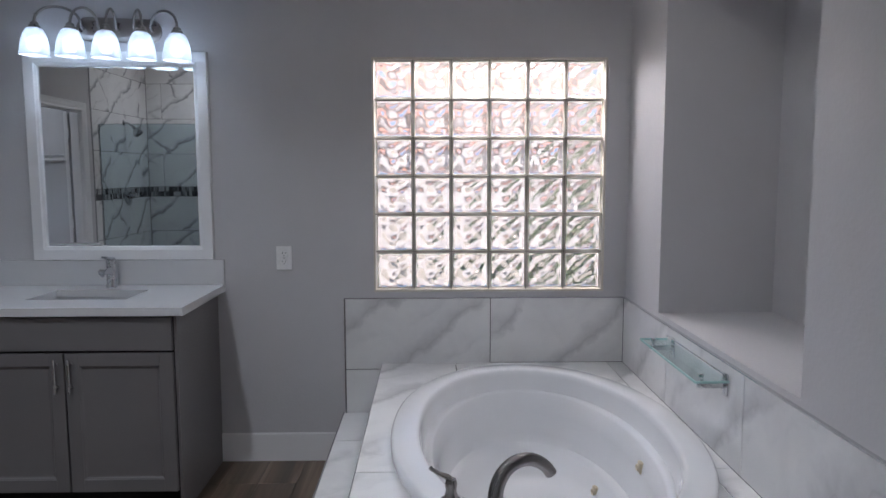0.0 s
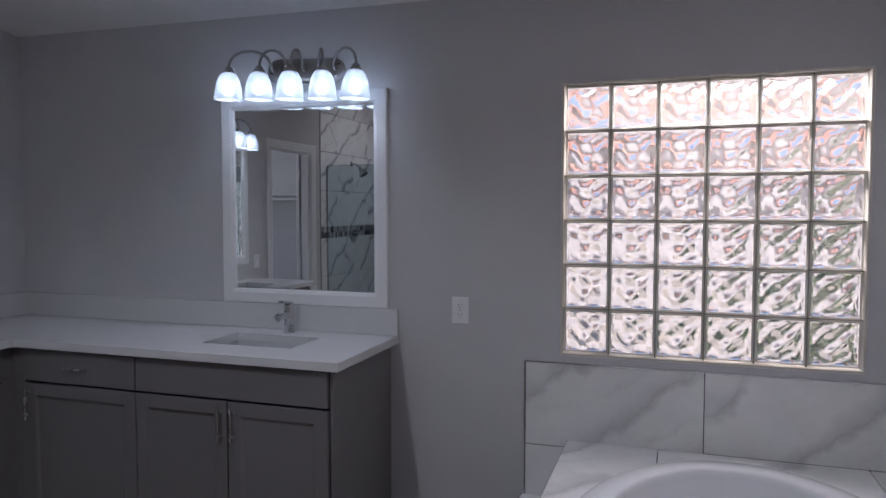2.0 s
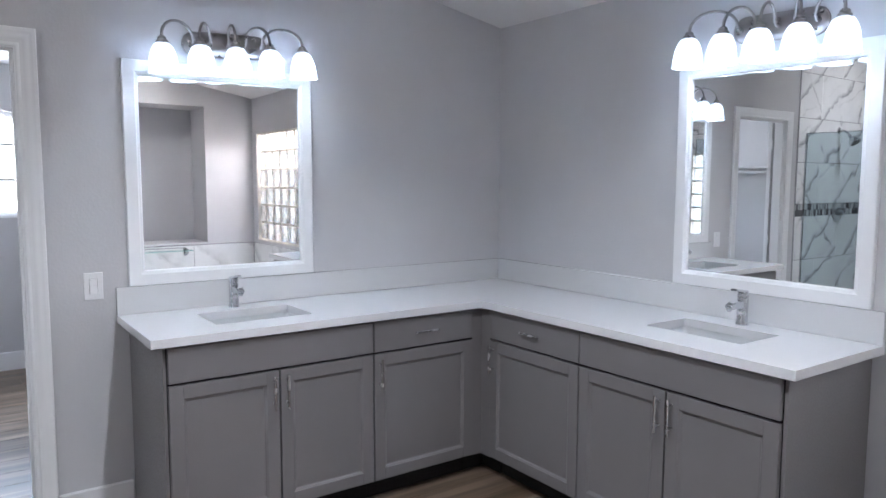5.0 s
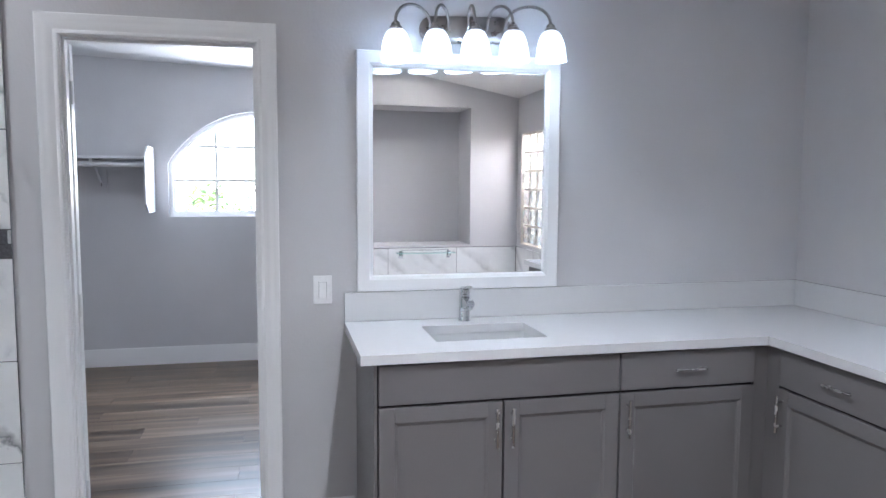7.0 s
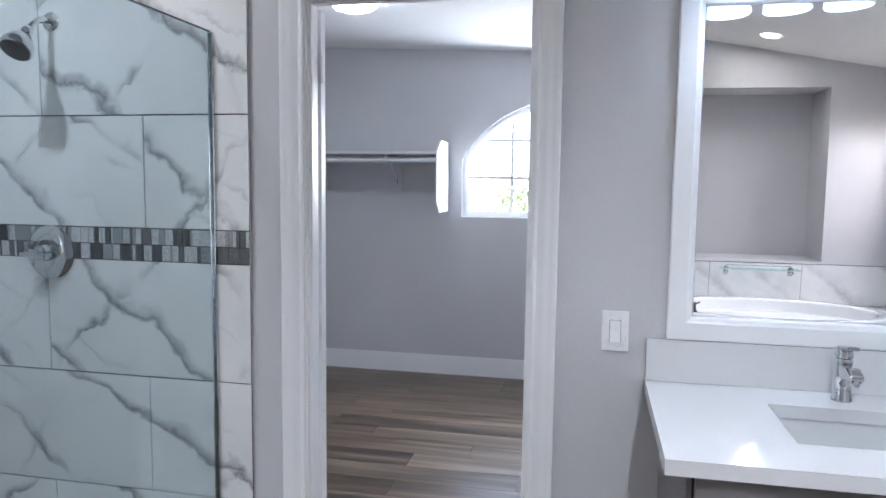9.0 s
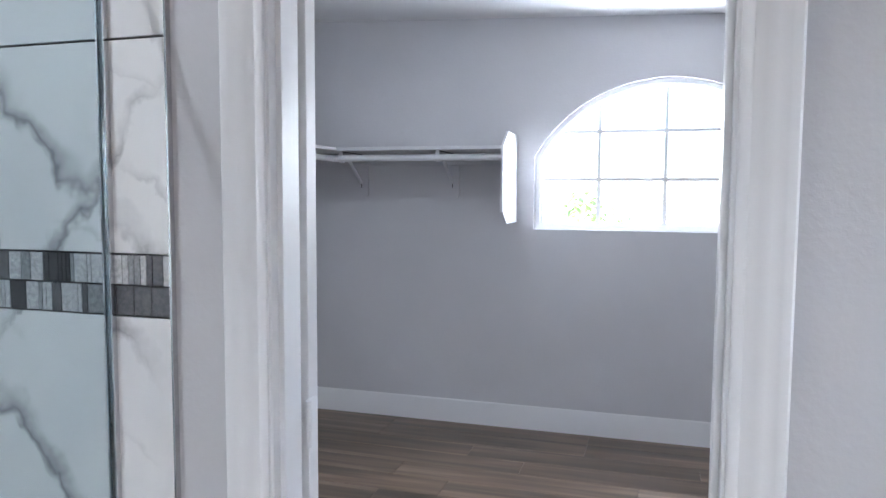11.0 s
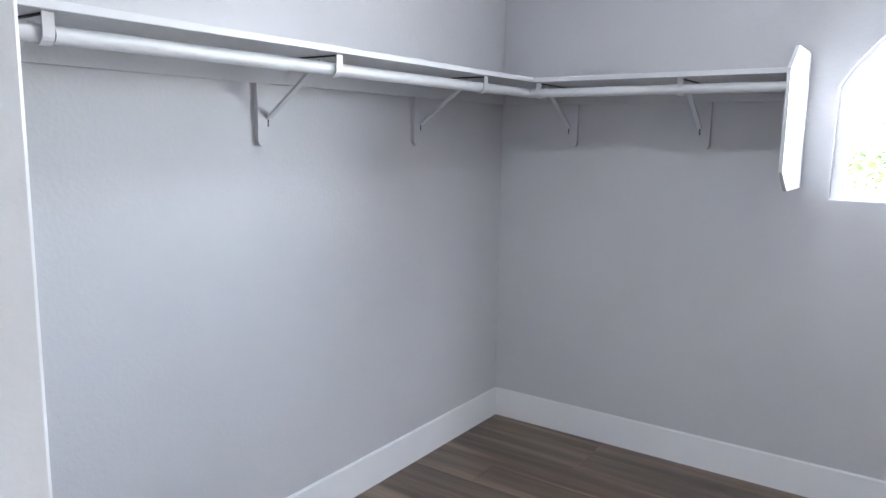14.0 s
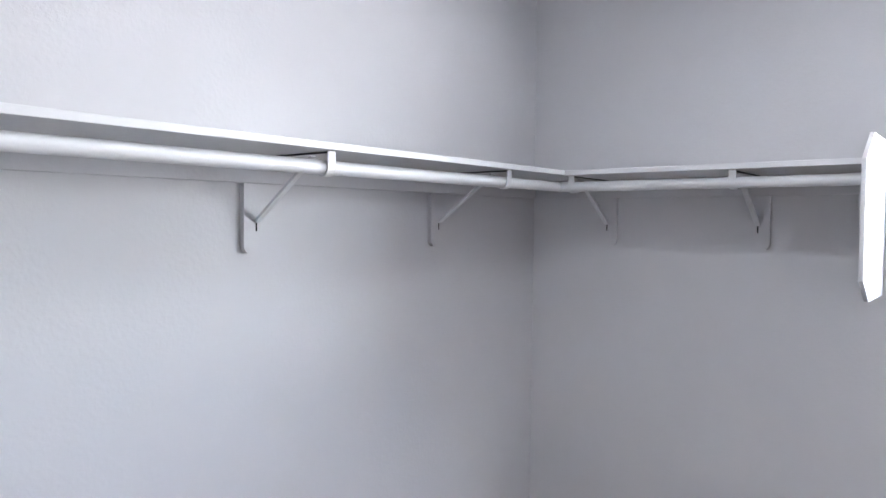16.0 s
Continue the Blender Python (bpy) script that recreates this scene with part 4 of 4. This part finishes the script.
tube(bm, [(-0.115, 0.10, 0.058), (-0.125, 0.105, 0.066), (-0.148, 0.118, 0.070), (-0.168, 0.128, 0.078), (-0.174, 0.131, 0.084)], [0.010, 0.009, 0.006, 0.006, 0.007], 10)
part("handle", bm, DARK_NICKEL, tubf, "brushed nickel lever handle", True)

# glass shelf over the tub deck
gsh = thing("glass_shelf", (XD - 0.012, -0.99, 0.793), "clear glass wall shelf with chrome brackets and rail", "shelf")
plate = part("glass_plate", one(-0.122, -0.012, -0.332, 0.272, 0, 0.008), SHELFGLASS, gsh, "clear aqua-tinted glass plate")
plate.visible_shadow = False
for ex in ((-0.1255, -0.1222, -0.3355, 0.2755), (-0.122, -0.012, -0.3355, -0.3322), (-0.122, -0.012, 0.2722, 0.2755)):
    part("cut_edge", one(*ex, 0, 0.008, 0.0008), GLASS_EDGE, plate, "bright aqua cut edge")
for y in (-0.285, 0.225):
    bm = lathe(bmesh.new(), [(0.007, -0.028), (0.007, 0.0)], (-0.085, y, 0), "z", 12, closed=True)
    box(bm, -0.1, 0, y - 0.008, y + 0.008, -0.03, -0.012, 0.003)
    box(bm, -0.008, 0, y - 0.019, y + 0.019, -0.055, 0.02, 0.003)
    lathe(bm, [(0.009, 0.008), (0.009, 0.016), (0.006, 0.018)], (-0.085, y, 0), "z", 12, closed=True)
    part("bracket", bm, CHROME, gsh, "chrome shelf bracket", True)
bm = bmesh.new()
tube(bm, [(-0.03, -0.285, 0.03), (-0.03, 0.225, 0.03)], 0.0035, 8)
for y in (-0.285, 0.225):
    tube(bm, [(0, y, 0.01), (-0.028, y, 0.03)], 0.0035, 8)
part("rail", bm, CHROME, gsh, "", True)

# ---- ceiling lights ----
tilt = math.atan(0.187)


def downlight(x, y, watts):
    z = bath_ceiling(x, y)
    d = thing("downlight", (x, y, z), "lit round recessed ceiling downlight with white trim, two of three added as fill", "ceiling light", "ceiling downlights")
    o = part("trim_ring", lathe(bmesh.new(), [(0.062, -0.003), (0.07, -0.006), (0.088, -0.005), (0.092, 0.0)], steps=32), TRIM, d, "", True)
    o.rotation_euler = (-tilt, 0, 0)
    o = part("lens", lathe(bmesh.new(), [(0.0, -0.0035), (0.062, -0.0035)], steps=32), DOWN, d, "lit frosted lens")
    o.rotation_euler = (-tilt, 0, 0)
    lamp = new("downlight_lamp", bpy.data.lights.new("downlight_lamp", "AREA"))
    lamp.data.shape = "DISK"
    lamp.data.size = 0.11
    lamp.data.spread = radians(125)
    lamp.data.energy = watts
    lamp.data.color = (0.93, 0.96, 1.0)
    lamp.matrix_world = pose(x, y - 0.0012, z - 0.007)
    return d


# the second and third are added to brighten shower and room
for x, y, watts in DOWN_AT:
    downlight(x, y, watts)
dome = thing("dome_light", (-1.62, -3.70, 2.42 - 0.042 * (-3.70 + 2.0)), "lit white flush dome ceiling light", "ceiling light")
part("base", lathe(bmesh.new(), [(0.15, 0.0), (0.152, -0.012), (0.14, -0.02)], steps=32), TRIM, dome, "", True)
part("diffuser", lathe(bmesh.new(), [(0.135, -0.02), (0.128, -0.045), (0.105, -0.066), (0.06, -0.08), (0.001, -0.085)], steps=32), DOME, dome, "lit opal glass diffuser", True)

# ---- shower ----
glassp = thing("shower_screen", (0.012, -3.62, 0.121), "clear frameless glass shower screen with wall channel", "shower screen")
sg = part("glass_pane", one(0.004, 1.14, -0.005, 0.005, 0.002, 1.846, 0.001), SHOWERGLASS, glassp)
sg.visible_shadow = False
part("wall_channel", prism(bmesh.new(), [(0, -0.009), (0.011, -0.009), (0.011, -0.0055), (0.002, -0.0055), (0.002, 0.0055), (0.011, 0.0055), (0.011, 0.009), (0, 0.009)], "z", 0, 1.846), CHROME, glassp, "slim chrome channel")
part("polished_edge", one(0.012, 1.14, -0.005, 0.005, 1.8465, 1.8495), DARK_EDGE, sg, "dark green polished glass edge")
part("polished_edge", one(1.1405, 1.1435, -0.005, 0.005, 0.002, 1.8495), DARK_EDGE, sg, "dark green polished glass edge")
structure("shower_curb", one(0.012, 1.2, -3.68, -3.56, 0, 0.12, 0.003), MARBLE, "marble tiled shower curb", "shower curb")
shd = thing("shower_fixture", (0.012, -4.215, 2.02), "chrome shower head on short angled arm", "shower head")
part("flange", lathe(bmesh.new(), [(0.032, 0), (0.032, 0.003), (0.026, 0.010), (0.012, 0.014)], axis="x", steps=24, closed=True), CHROME, shd, "", True)
bm = bmesh.new()
tube(bm, [(0.01, 0, 0), (0.035, 0, 0.001), (0.06, 0, -0.008), (0.085, 0, -0.028), (0.105, 0, -0.05)], 0.0105, 12)
part("arm", bm, CHROME, shd, "", True)
bm = lathe(bmesh.new(), [(0.014, 0.0), (0.019, -0.008), (0.019, -0.02), (0.015, -0.028), (0.026, -0.036), (0.045, -0.064), (0.051, -0.082), (0.051, -0.098), (0.046, -0.102)], steps=28, closed=True)
bmesh.ops.transform(bm, matrix=pose(0.098, 0, -0.042, 0, -38, 0), verts=bm.verts)
hd = part("head", bm, CHROME, shd, "", True)
bm = lathe(bmesh.new(), [(0.001, -0.1035), (0.044, -0.1035), (0.045, -0.102)], steps=24)
bmesh.ops.transform(bm, matrix=pose(0.098, 0, -0.042, 0, -38, 0), verts=bm.verts)
part("spray_face", bm, DARK, hd, "dark spray face", True)
val = thing("shower_valve", (0.012, -4.25, 1.236), "round chrome shower valve plate with lever", "shower valve")
part("plate", lathe(bmesh.new(), [(0.094, 0), (0.094, 0.003), (0.086, 0.009), (0.045, 0.014), (0.03, 0.015)], axis="x", steps=36, closed=True), CHROME, val, "", True)
bm = lathe(bmesh.new(), [(0.03, 0.013), (0.028, 0.04), (0.024, 0.046), (0.024, 0.06), (0.018, 0.066)], axis="x", steps=24, closed=True)
tube(bm, [(0.052, 0.0, 0.0), (0.056, -0.03, -0.002), (0.06, -0.07, -0.006)], [0.012, 0.009, 0.008], 12)
part("lever", bm, CHROME, val, "", True)

# ---- closet shelving ----
sy = YS + 0.36
SAG = radians(0.3)
s1 = thing("closet_shelf", (-1.65, YS, 1.685), "white painted closet shelf board on south wall with cleat", "closet shelf", "closet shelves")
part("board", one(XC + 1.65 + 0.002, -WT + 1.65 - 0.002, 0.002, 0.36, 0, 0.019, 0.002), SHELF, s1)
part("cleat", one(XC + 1.65 + 0.02, -WT + 1.65 - 0.002, 0.001, 0.019, -0.075, -0.001, 0.001), WALL, s1, "wall-coloured support cleat")
s1.rotation_euler = (0, SAG, 0)
s2 = thing("closet_shelf", (XC, -4.0, 1.69), "white painted closet shelf board beside the arched window", "closet shelf", "closet shelves")
part("board", one(0.002, 0.37, sy + 4.0 + 0.001, -3.484 + 4.0 - 0.013, 0, 0.019, 0.002), SHELF, s2)
part("cleat", one(0.001, 0.019, YS + 4.02, -3.484 + 4.0 - 0.013, -0.075, -0.001, 0.001), WALL, s2, "wall-coloured support cleat")
pan = thing("shelf_end_panel", (XC, -3.484, 1.273), "white board with clipped corners closing the shelf end", "shelf panel")
bm = prism(bmesh.new(), [(0.001, 0.0), (0.30, 0.0), (0.415, 0.07), (0.415, 0.43), (0.28, 0.52), (0.001, 0.52)], "y", -0.014, 0.0)
bmesh.ops.bevel(bm, geom=bm.edges[:], offset=0.0015, segments=1, affect="EDGES")
part("board", bm, SHELF, pan)
part("rod_socket", lathe(bmesh.new(), [(0.026, -0.022), (0.026, -0.012)], (0.32, 0, 0.375), "y", 20, closed=True), SHELF, pan)
RODZ = 1.648
RY, RX = YS + 0.31, XC + 0.32
r1 = thing("closet_rod", (-1.65, RY, RODZ - 0.005), "white painted round closet rod under shelf", "closet rod", "closet rods")
bm = bmesh.new()
tube(bm, [(RX + 1.65, 0, 0), (-WT + 1.65, 0, 0)], 0.019, 18)
part("bar", bm, SHELF, r1, "", True)
r1.rotation_euler = (0, SAG, 0)
r2 = thing("closet_rod", (RX, -4.0, RODZ), "white painted round closet rod under shelf", "closet rod", "closet rods")
bm = bmesh.new()
tube(bm, [(0, RY + 4.0 + 0.0, 0), (0, -3.496 + 4.0, 0)], 0.019, 18)
part("bar", bm, SHELF, r2, "", True)


def shelf_bracket(at, rz, cleat, shade_side=1):
    """Steel shelf-and-rod bracket on a rounded wooden plate; the wall is at local y 0, the room at +y."""
    b = thing("shelf_bracket", at, "white steel shelf and rod bracket with diagonal brace", "shelf bracket", "closet brackets", "", rz)
    w = 0.042
    out = [(w, -cleat)] + [(w, -0.24)] + arc(w - 0.02, -0.255, 0.02, 0, -90, 5) + arc(-w + 0.02, -0.255, 0.02, -90, -180, 5) + [(-w, -0.24), (-w, -cleat)]
    part("wall_plate", prism(bmesh.new(), out, "y", 0.001, 0.019), WALL, b, "wall-coloured rounded backing plate")
    # arm coloured black to paint the shadow line under the shelf
    part("top_arm", one(-0.005, 0.005, 0.02, 0.333, -0.005, -0.001, 0.0005), DARK, b, "steel arm under the shelf, shadow gap painted black")
    bm = bmesh.new()
    y1, z1, y0, z0 = 0.265, -0.012, 0.022, -0.185
    d = Vector((0, y1 - y0, z1 - z0)).normalized()
    nrm = Vector((0, -d.z, d.y)) * 0.004
    pts = []
    for x in (-0.009, 0.009):
        for p in ((y0, z0), (y1, z1)):
            for s in (-1, 1):
                pts.append(bm.verts.new((x, p[0] + s * nrm.y, p[1] + s * nrm.z)))
    bmesh.ops.convex_hull(bm, input=pts)
    part("brace", bm, SHELF, b)
    bm = bmesh.new()
    rz, ry = RODZ - 1.69, 0.313
    outer = [(0.338, -0.001), (0.338, rz)] + [(ry + 0.0245 * math.cos(radians(a)), rz + 0.0245 * math.sin(radians(a))) for a in range(0, -190, -20)]
    inner = [(0.334, -0.001), (0.334, rz)] + [(ry + 0.021 * math.cos(radians(a)), rz + 0.021 * math.sin(radians(a))) for a in range(0, -190, -20)]
    prism(bm, outer + inner[::-1], "x", -0.0125, 0.0125)
    part("rod_hook", bm, SHELF, b)
    part("slot", one(-0.0022, 0.0022, 0.019, 0.0202, -0.213, -0.188), DARK, b, "dark slot below the brace")
    # black ring round the rod paints the shade inside the hook
    part("rod_seam", lathe(bmesh.new(), [(0.0192, -0.0012), (0.0202, -0.001), (0.0202, 0.001), (0.0192, 0.0012)], (-shade_side * 0.016, ry, rz), "x", 20), DARK, b, "black ring painting the shaded gap beside the rod hook", True)


for x in (-0.79, -1.635, -2.465):
    shelf_bracket((x, YS, 1.685 - (x + 1.65) * SAG), 0, 0.076)
for y in (-4.49, -3.885):
    shelf_bracket((XC, y, 1.69), -90, 0.076, -1)

# ---- outside ----
S = 600
structure("ground", one(-S, S, -S, S, -0.5, -0.14), GROUND, "dry tan gravel ground outside the house", "ground")
structure("roof", one(XC - 0.5, XD + 0.9, YS - 0.5, 0.5, HI, HI + 0.2), STUCCO, "flat roof slab closing the house above", "roof")
nh = thing("neighbour_house", (-0.6, 5.6, -0.14), "pink stucco house with tiled roof beyond the garden wall", "house")
part("wall", one(-5.5, 13.0, 0, 6, 0, 2.4), STUCCO, nh)
bm = bmesh.new()
prism(bm, [(-0.5, 2.35), (3.0, 3.6), (6.5, 2.35)], "x", -6.0, 13.5)
part("roof", bm, painted("terracotta_roof", (0.44, 0.20, 0.135), 0.8, 0.2, 0.6, 8.0), nh, "terracotta tiled roof")


def shrub(at, r, h, seed, n=420, leaf=None):
    rnd = random.Random(seed)
    s = thing("shrub", at, "green leafy shrub growing outside the window", "shrub", "garden shrubs")
    bm = bmesh.new()
    for i in range(6):
        a = rnd.uniform(0, 6.283)
        e = (math.cos(a) * r * 0.6, math.sin(a) * r * 0.6, h * rnd.uniform(0.6, 0.95))
        tube(bm, [(0, 0, 0), (e[0] * 0.3, e[1] * 0.3, e[2] * 0.5), e], [0.03, 0.02, 0.006], 6)
    part("stems", bm, BARK, s)
    bm = bmesh.new()
    for i in range(n):
        a, q = rnd.uniform(0, 6.283), rnd.random() ** 0.5
        u = rnd.random()
        rr = r * q * (0.45 + 0.75 * math.sin(math.pi * min(1, 0.15 + u * 0.8))) * (1 + 0.3 * math.sin(3 * a + seed))
        c = Vector((rr * math.cos(a), rr * math.sin(a), h * (0.15 + 0.9 * u) + rnd.uniform(-0.1, 0.15) * h))
        m = Matrix.Translation(c) @ Euler((rnd.uniform(-1, 1), rnd.uniform(-1, 1), rnd.uniform(0, 6.28))).to_matrix().to_4x4()
        l, w = rnd.uniform(0.06, 0.13), rnd.uniform(0.03, 0.06)
        v = [bm.verts.new(m @ Vector(p)) for p in ((-l, 0, 0), (0, -w, 0.02), (l, 0, -0.01), (0, w, 0.02))]
        bm.faces.new(v)
    part("foliage", bm, leaf or LEAF, s)


for k, (x, y, r, h, leaf) in enumerate((
        (-12, -3.9, 0.55, 1.42, LEAF), (-21, -3.35, 1.0, 1.45, PALE_LEAF), (-24, -2.2, 1.1, 1.5, PALE_LEAF), (-22, -0.4, 0.8, 1.35, PALE_LEAF),
        (4.5, 3.0, 0.35, 0.75, LEAF), (5.1, 2.7, 0.5, 1.5, LEAF), (6.0, 3.2, 0.6, 1.7, LEAF))):
    shrub((x, y, -0.14), r, h, k + 3, 420, leaf)

# ---- tiles, last ----
G = 0.002


def tile(parent, x0, x1, y0, y1, z0, z1, material=MARBLE):
    return part("tile", one(x0, x1, y0, y1, z0, z1, 0.0012), material, parent)


def poly_tile(parent, outline, z0, z1):
    return part("tile", prism(bmesh.new(), outline, "z", z0, z1), MARBLE, parent)


ts = structure("tub_surround_tiles", boxes([(2.857, XD - 0.002, -0.004, -0.001, TZ - 0.01, 0.843), (2.857, TX, -0.004, -0.001, 0.245, TZ), (XD - 0.004, XD - 0.001, TY, -0.004, TZ - 0.01, 0.840)]), GROUT, "large marble-look tiles round the tub deck", "wall tiles")
tile(ts, 2.859, 3.594 - G, -0.012, -0.004, 0.482, 0.844)
tile(ts, 3.594 + G, XD - 0.013, -0.012, -0.004, TZ + 0.001, 0.844)
tile(ts, 2.859, TX, -0.012, -0.004, 0.246, 0.478)
for y0, y1 in ((-0.673, -0.014), (-1.405, -0.673), (-2.109, -1.405), (TY - 0.5, -2.109)):
    tile(ts, XD - 0.012, XD - 0.004, y0 + G, y1 - G, TZ + 0.001, 0.842)
part("edge_trim", boxes([(2.853, XD - 0.012, -0.014, -0.001, 0.8445, 0.849), (2.852, 2.857, -0.014, -0.001, 0.246, 0.8445), (XD - 0.014, XD - 0.001, TY - 0.5, -0.014, 0.8425, 0.847)]), ALU, ts, "slim satin metal edge trim")
td = structure("tub_deck_tiles", boxes([(TX + 0.012, TX + 0.05, TY + 0.012, -0.005, TZ - 0.0125, TZ - 0.011)]), GROUT, "marble-look tub deck tiles", "deck tiles")
zt0, zt1 = TZ - 0.0105, TZ
EA, EB = 0.49, 0.80


def rim(a0, a1, n=16):
    """Points of the cut-out under the tub's rim between two angles."""
    return [(TCX + EA * math.cos(radians(a0 + (a1 - a0) * i / n)), TCY + EB * math.sin(radians(a0 + (a1 - a0) * i / n))) for i in range(n + 1)]


cut_x = math.degrees(math.acos((3.417 - TCX) / EA))
cut_y = math.degrees(math.asin((TCY + 1.344) / EB))
poly_tile(td, [(TX, -0.013), (3.417 - G, -0.013)] + rim(cut_x + 0.3, 180 + cut_y - 0.2) + [(TX, -1.344 + G)], zt0, zt1)
poly_tile(td, [(4.19 - G, -1.344 + G), (4.19 - G, -0.013), (3.417 + G, -0.013)] + rim(cut_x - 0.3, -cut_y + 0.2, 24), zt0, zt1)
poly_tile(td, [(TX, -1.344 - G)] + rim(180 + cut_y + 0.2, 360 - cut_y - 0.2, 24) + [(4.19 - G, -1.344 - G), (4.19 - G, TY), (TX, TY)], zt0, zt1)
for y0, y1 in ((-0.604, -0.013), (-1.339, -0.604), (TY, -1.339)):
    poly_tile(td, [(4.19 + G, y0 + G), (XD - 0.013, y0 + G), (XD - 0.013, y1 - G), (4.19 + G, y1 - G)], zt0, zt1)
for y0, y1 in ((-0.82, -0.013), (-1.63, -0.82), (TY, -1.63)):
    tile(td, TX - 0.0, TX + 0.011, y0 + G, y1 - G, 0.2545, zt0 - 0.001)
for y0, y1 in ((-0.40, -0.013), (-1.21, -0.40), (TY, -1.21)):
    tile(td, 2.846, TX - 0.001, y0 + G, y1 - G, 0.2435, 0.254)
    tile(td, 2.842, 2.853, y0 + G, y1 - G, 0.002, 0.242)
for x0, x1 in ((TX + 0.012, 3.66), (3.66, XD - 0.002)):
    tile(td, x0 + G, x1 - G, TY, TY + 0.011, 0.002, zt0 - 0.001)
part("edge_trim", boxes([(TX - 0.0022, TX - 0.0004, TY, -0.013, TZ - 0.012, TZ + 0.001), (2.8405, 2.8455, TY, -0.013, 0.2425, 0.2555)]), ALU, td, "slim satin metal edge trim")

st = structure("shower_wall_tiles", boxes([(0.001, 0.004, YS + 0.004, TILE_Y - 0.004, 0, 3.05), (0.004, VX0, YS + 0.001, YS + 0.004, 0, 3.05), (VX1, 2.9, YS + 0.001, YS + 0.004, 0, 3.05),
    (VX0, VX1, YS + 0.001, YS + 0.004, 0, VZ0), (VX0, VX1, YS + 0.001, YS + 0.004, VZ1, 3.05)]), GROUT, "marble-look shower wall tiles with mosaic band", "wall tiles")
zs = [0.0, 0.408, 0.815, 1.217, None, 1.328, 1.707, 2.11, 2.51, 2.91, 3.05]
row = 0
for z0, z1 in zip(zs, zs[1:]):
    if z0 is None or z1 is None:
        continue
    first = 0.385 if row % 2 else 0.776
    edges = [0.0] + [first + 0.78 * k for k in range(3)]
    for a, b in zip(edges, edges[1:]):
        y1, y0 = TILE_Y - a, max(TILE_Y - b, YS + 0.013)
        if y1 - y0 > 0.02:
            tile(st, 0.004, 0.012, y0 + G, y1 - (G if a else 0.005), z0 + G, z1 - G, MARBLE_BOLD)
    edges = [0.013] + [first - 0.2 + 0.81 * k for k in range(5)]
    for a, b in zip(edges, edges[1:]):
        b = min(b, 2.9)
        pieces = [(a, b, z0, z1)]
        if a < VX1 and b > VX0 and z0 < VZ1 and z1 > VZ0:
            pieces = [(a, VX0, z0, z1), (VX1, b, z0, z1), (max(a, VX0), min(b, VX1), z0, VZ0), (max(a, VX0), min(b, VX1), VZ1, z1)]
        for pa, pb, pz0, pz1 in pieces:
            if pb - pa > 0.02 and pz1 - pz0 > 0.02:
                tile(st, pa + G, pb - G, YS + 0.004, YS + 0.012, pz0 + G, pz1 - G, MARBLE_BOLD)
    row += 1
part("edge_trim", one(0.0005, 0.0135, TILE_Y - 0.004, TILE_Y, 0.0, 3.05), ALU, st, "slim satin metal edge trim")
rnd = random.Random(11)
widths = (0.009, 0.013, 0.022, 0.030, 0.038)
mos_y = [finish("mosaic_piece", one(0, 0.0095, -w + 0.0012, 0, 0, 0.0525, 0.0008), MOSAIC) for w in widths]
mos_x = [finish("mosaic_piece", one(0, w - 0.0012, 0, 0.0095, 0, 0.0525, 0.0008), MOSAIC) for w in widths]
for rowz in (1.2185, 1.2740):
    y = TILE_Y - 0.005
    while y > YS + 0.06:
        k = rnd.choice((0, 0, 1, 1, 2, 3, 3, 4))
        o = new("mosaic_piece", mos_y[k])
        o.parent = st
        o.location = (0.0035, y, rowz)
        y -= widths[k]
    x = 0.016
    while x < VX0 - 0.04:
        k = rnd.choice((1, 2, 3, 3, 4))
        o = new("mosaic_piece", mos_x[k])
        o.parent = st
        o.location = (x, YS + 0.0035, rowz)
        x += widths[k]

# floor planks along y
rnd = random.Random(5)
PW = 0.182
plank_meshes = {}


def plank(x0, y0, y1):
    key = round(y1 - y0, 3)
    if key not in plank_meshes:
        bm = one(0.0006, PW - 0.0006, 0.0006, key - 0.0006, -0.0055, 0.0)
        top = [e for e in bm.edges if all(v.co.z > -0.001 for v in e.verts)]
        bmesh.ops.bevel(bm, geom=top, offset=0.0012, segments=1, affect="EDGES")
        plank_meshes[key] = finish("plank", bm, PLANK)
    o = new("plank", plank_meshes[key])
    o.parent = floor
    o.location = (x0, y0, 0)


n = int((XD - XC) / PW) + 1
for i in range(n):
    x = XC + i * PW
    y = YS - rnd.choice((0.0, 0.3, 0.6, 0.9))
    top = CLN if x < -WT - PW else -0.0
    while y < top:
        y1 = min(y + 1.22, top)
        y0 = max(y, YS)
        if y1 - y0 > 0.05 and not (y > TY and x > TX + 0.02 and y1 > TY + 1.3):
            plank(x, y0, y1)
        y = y + 1.22
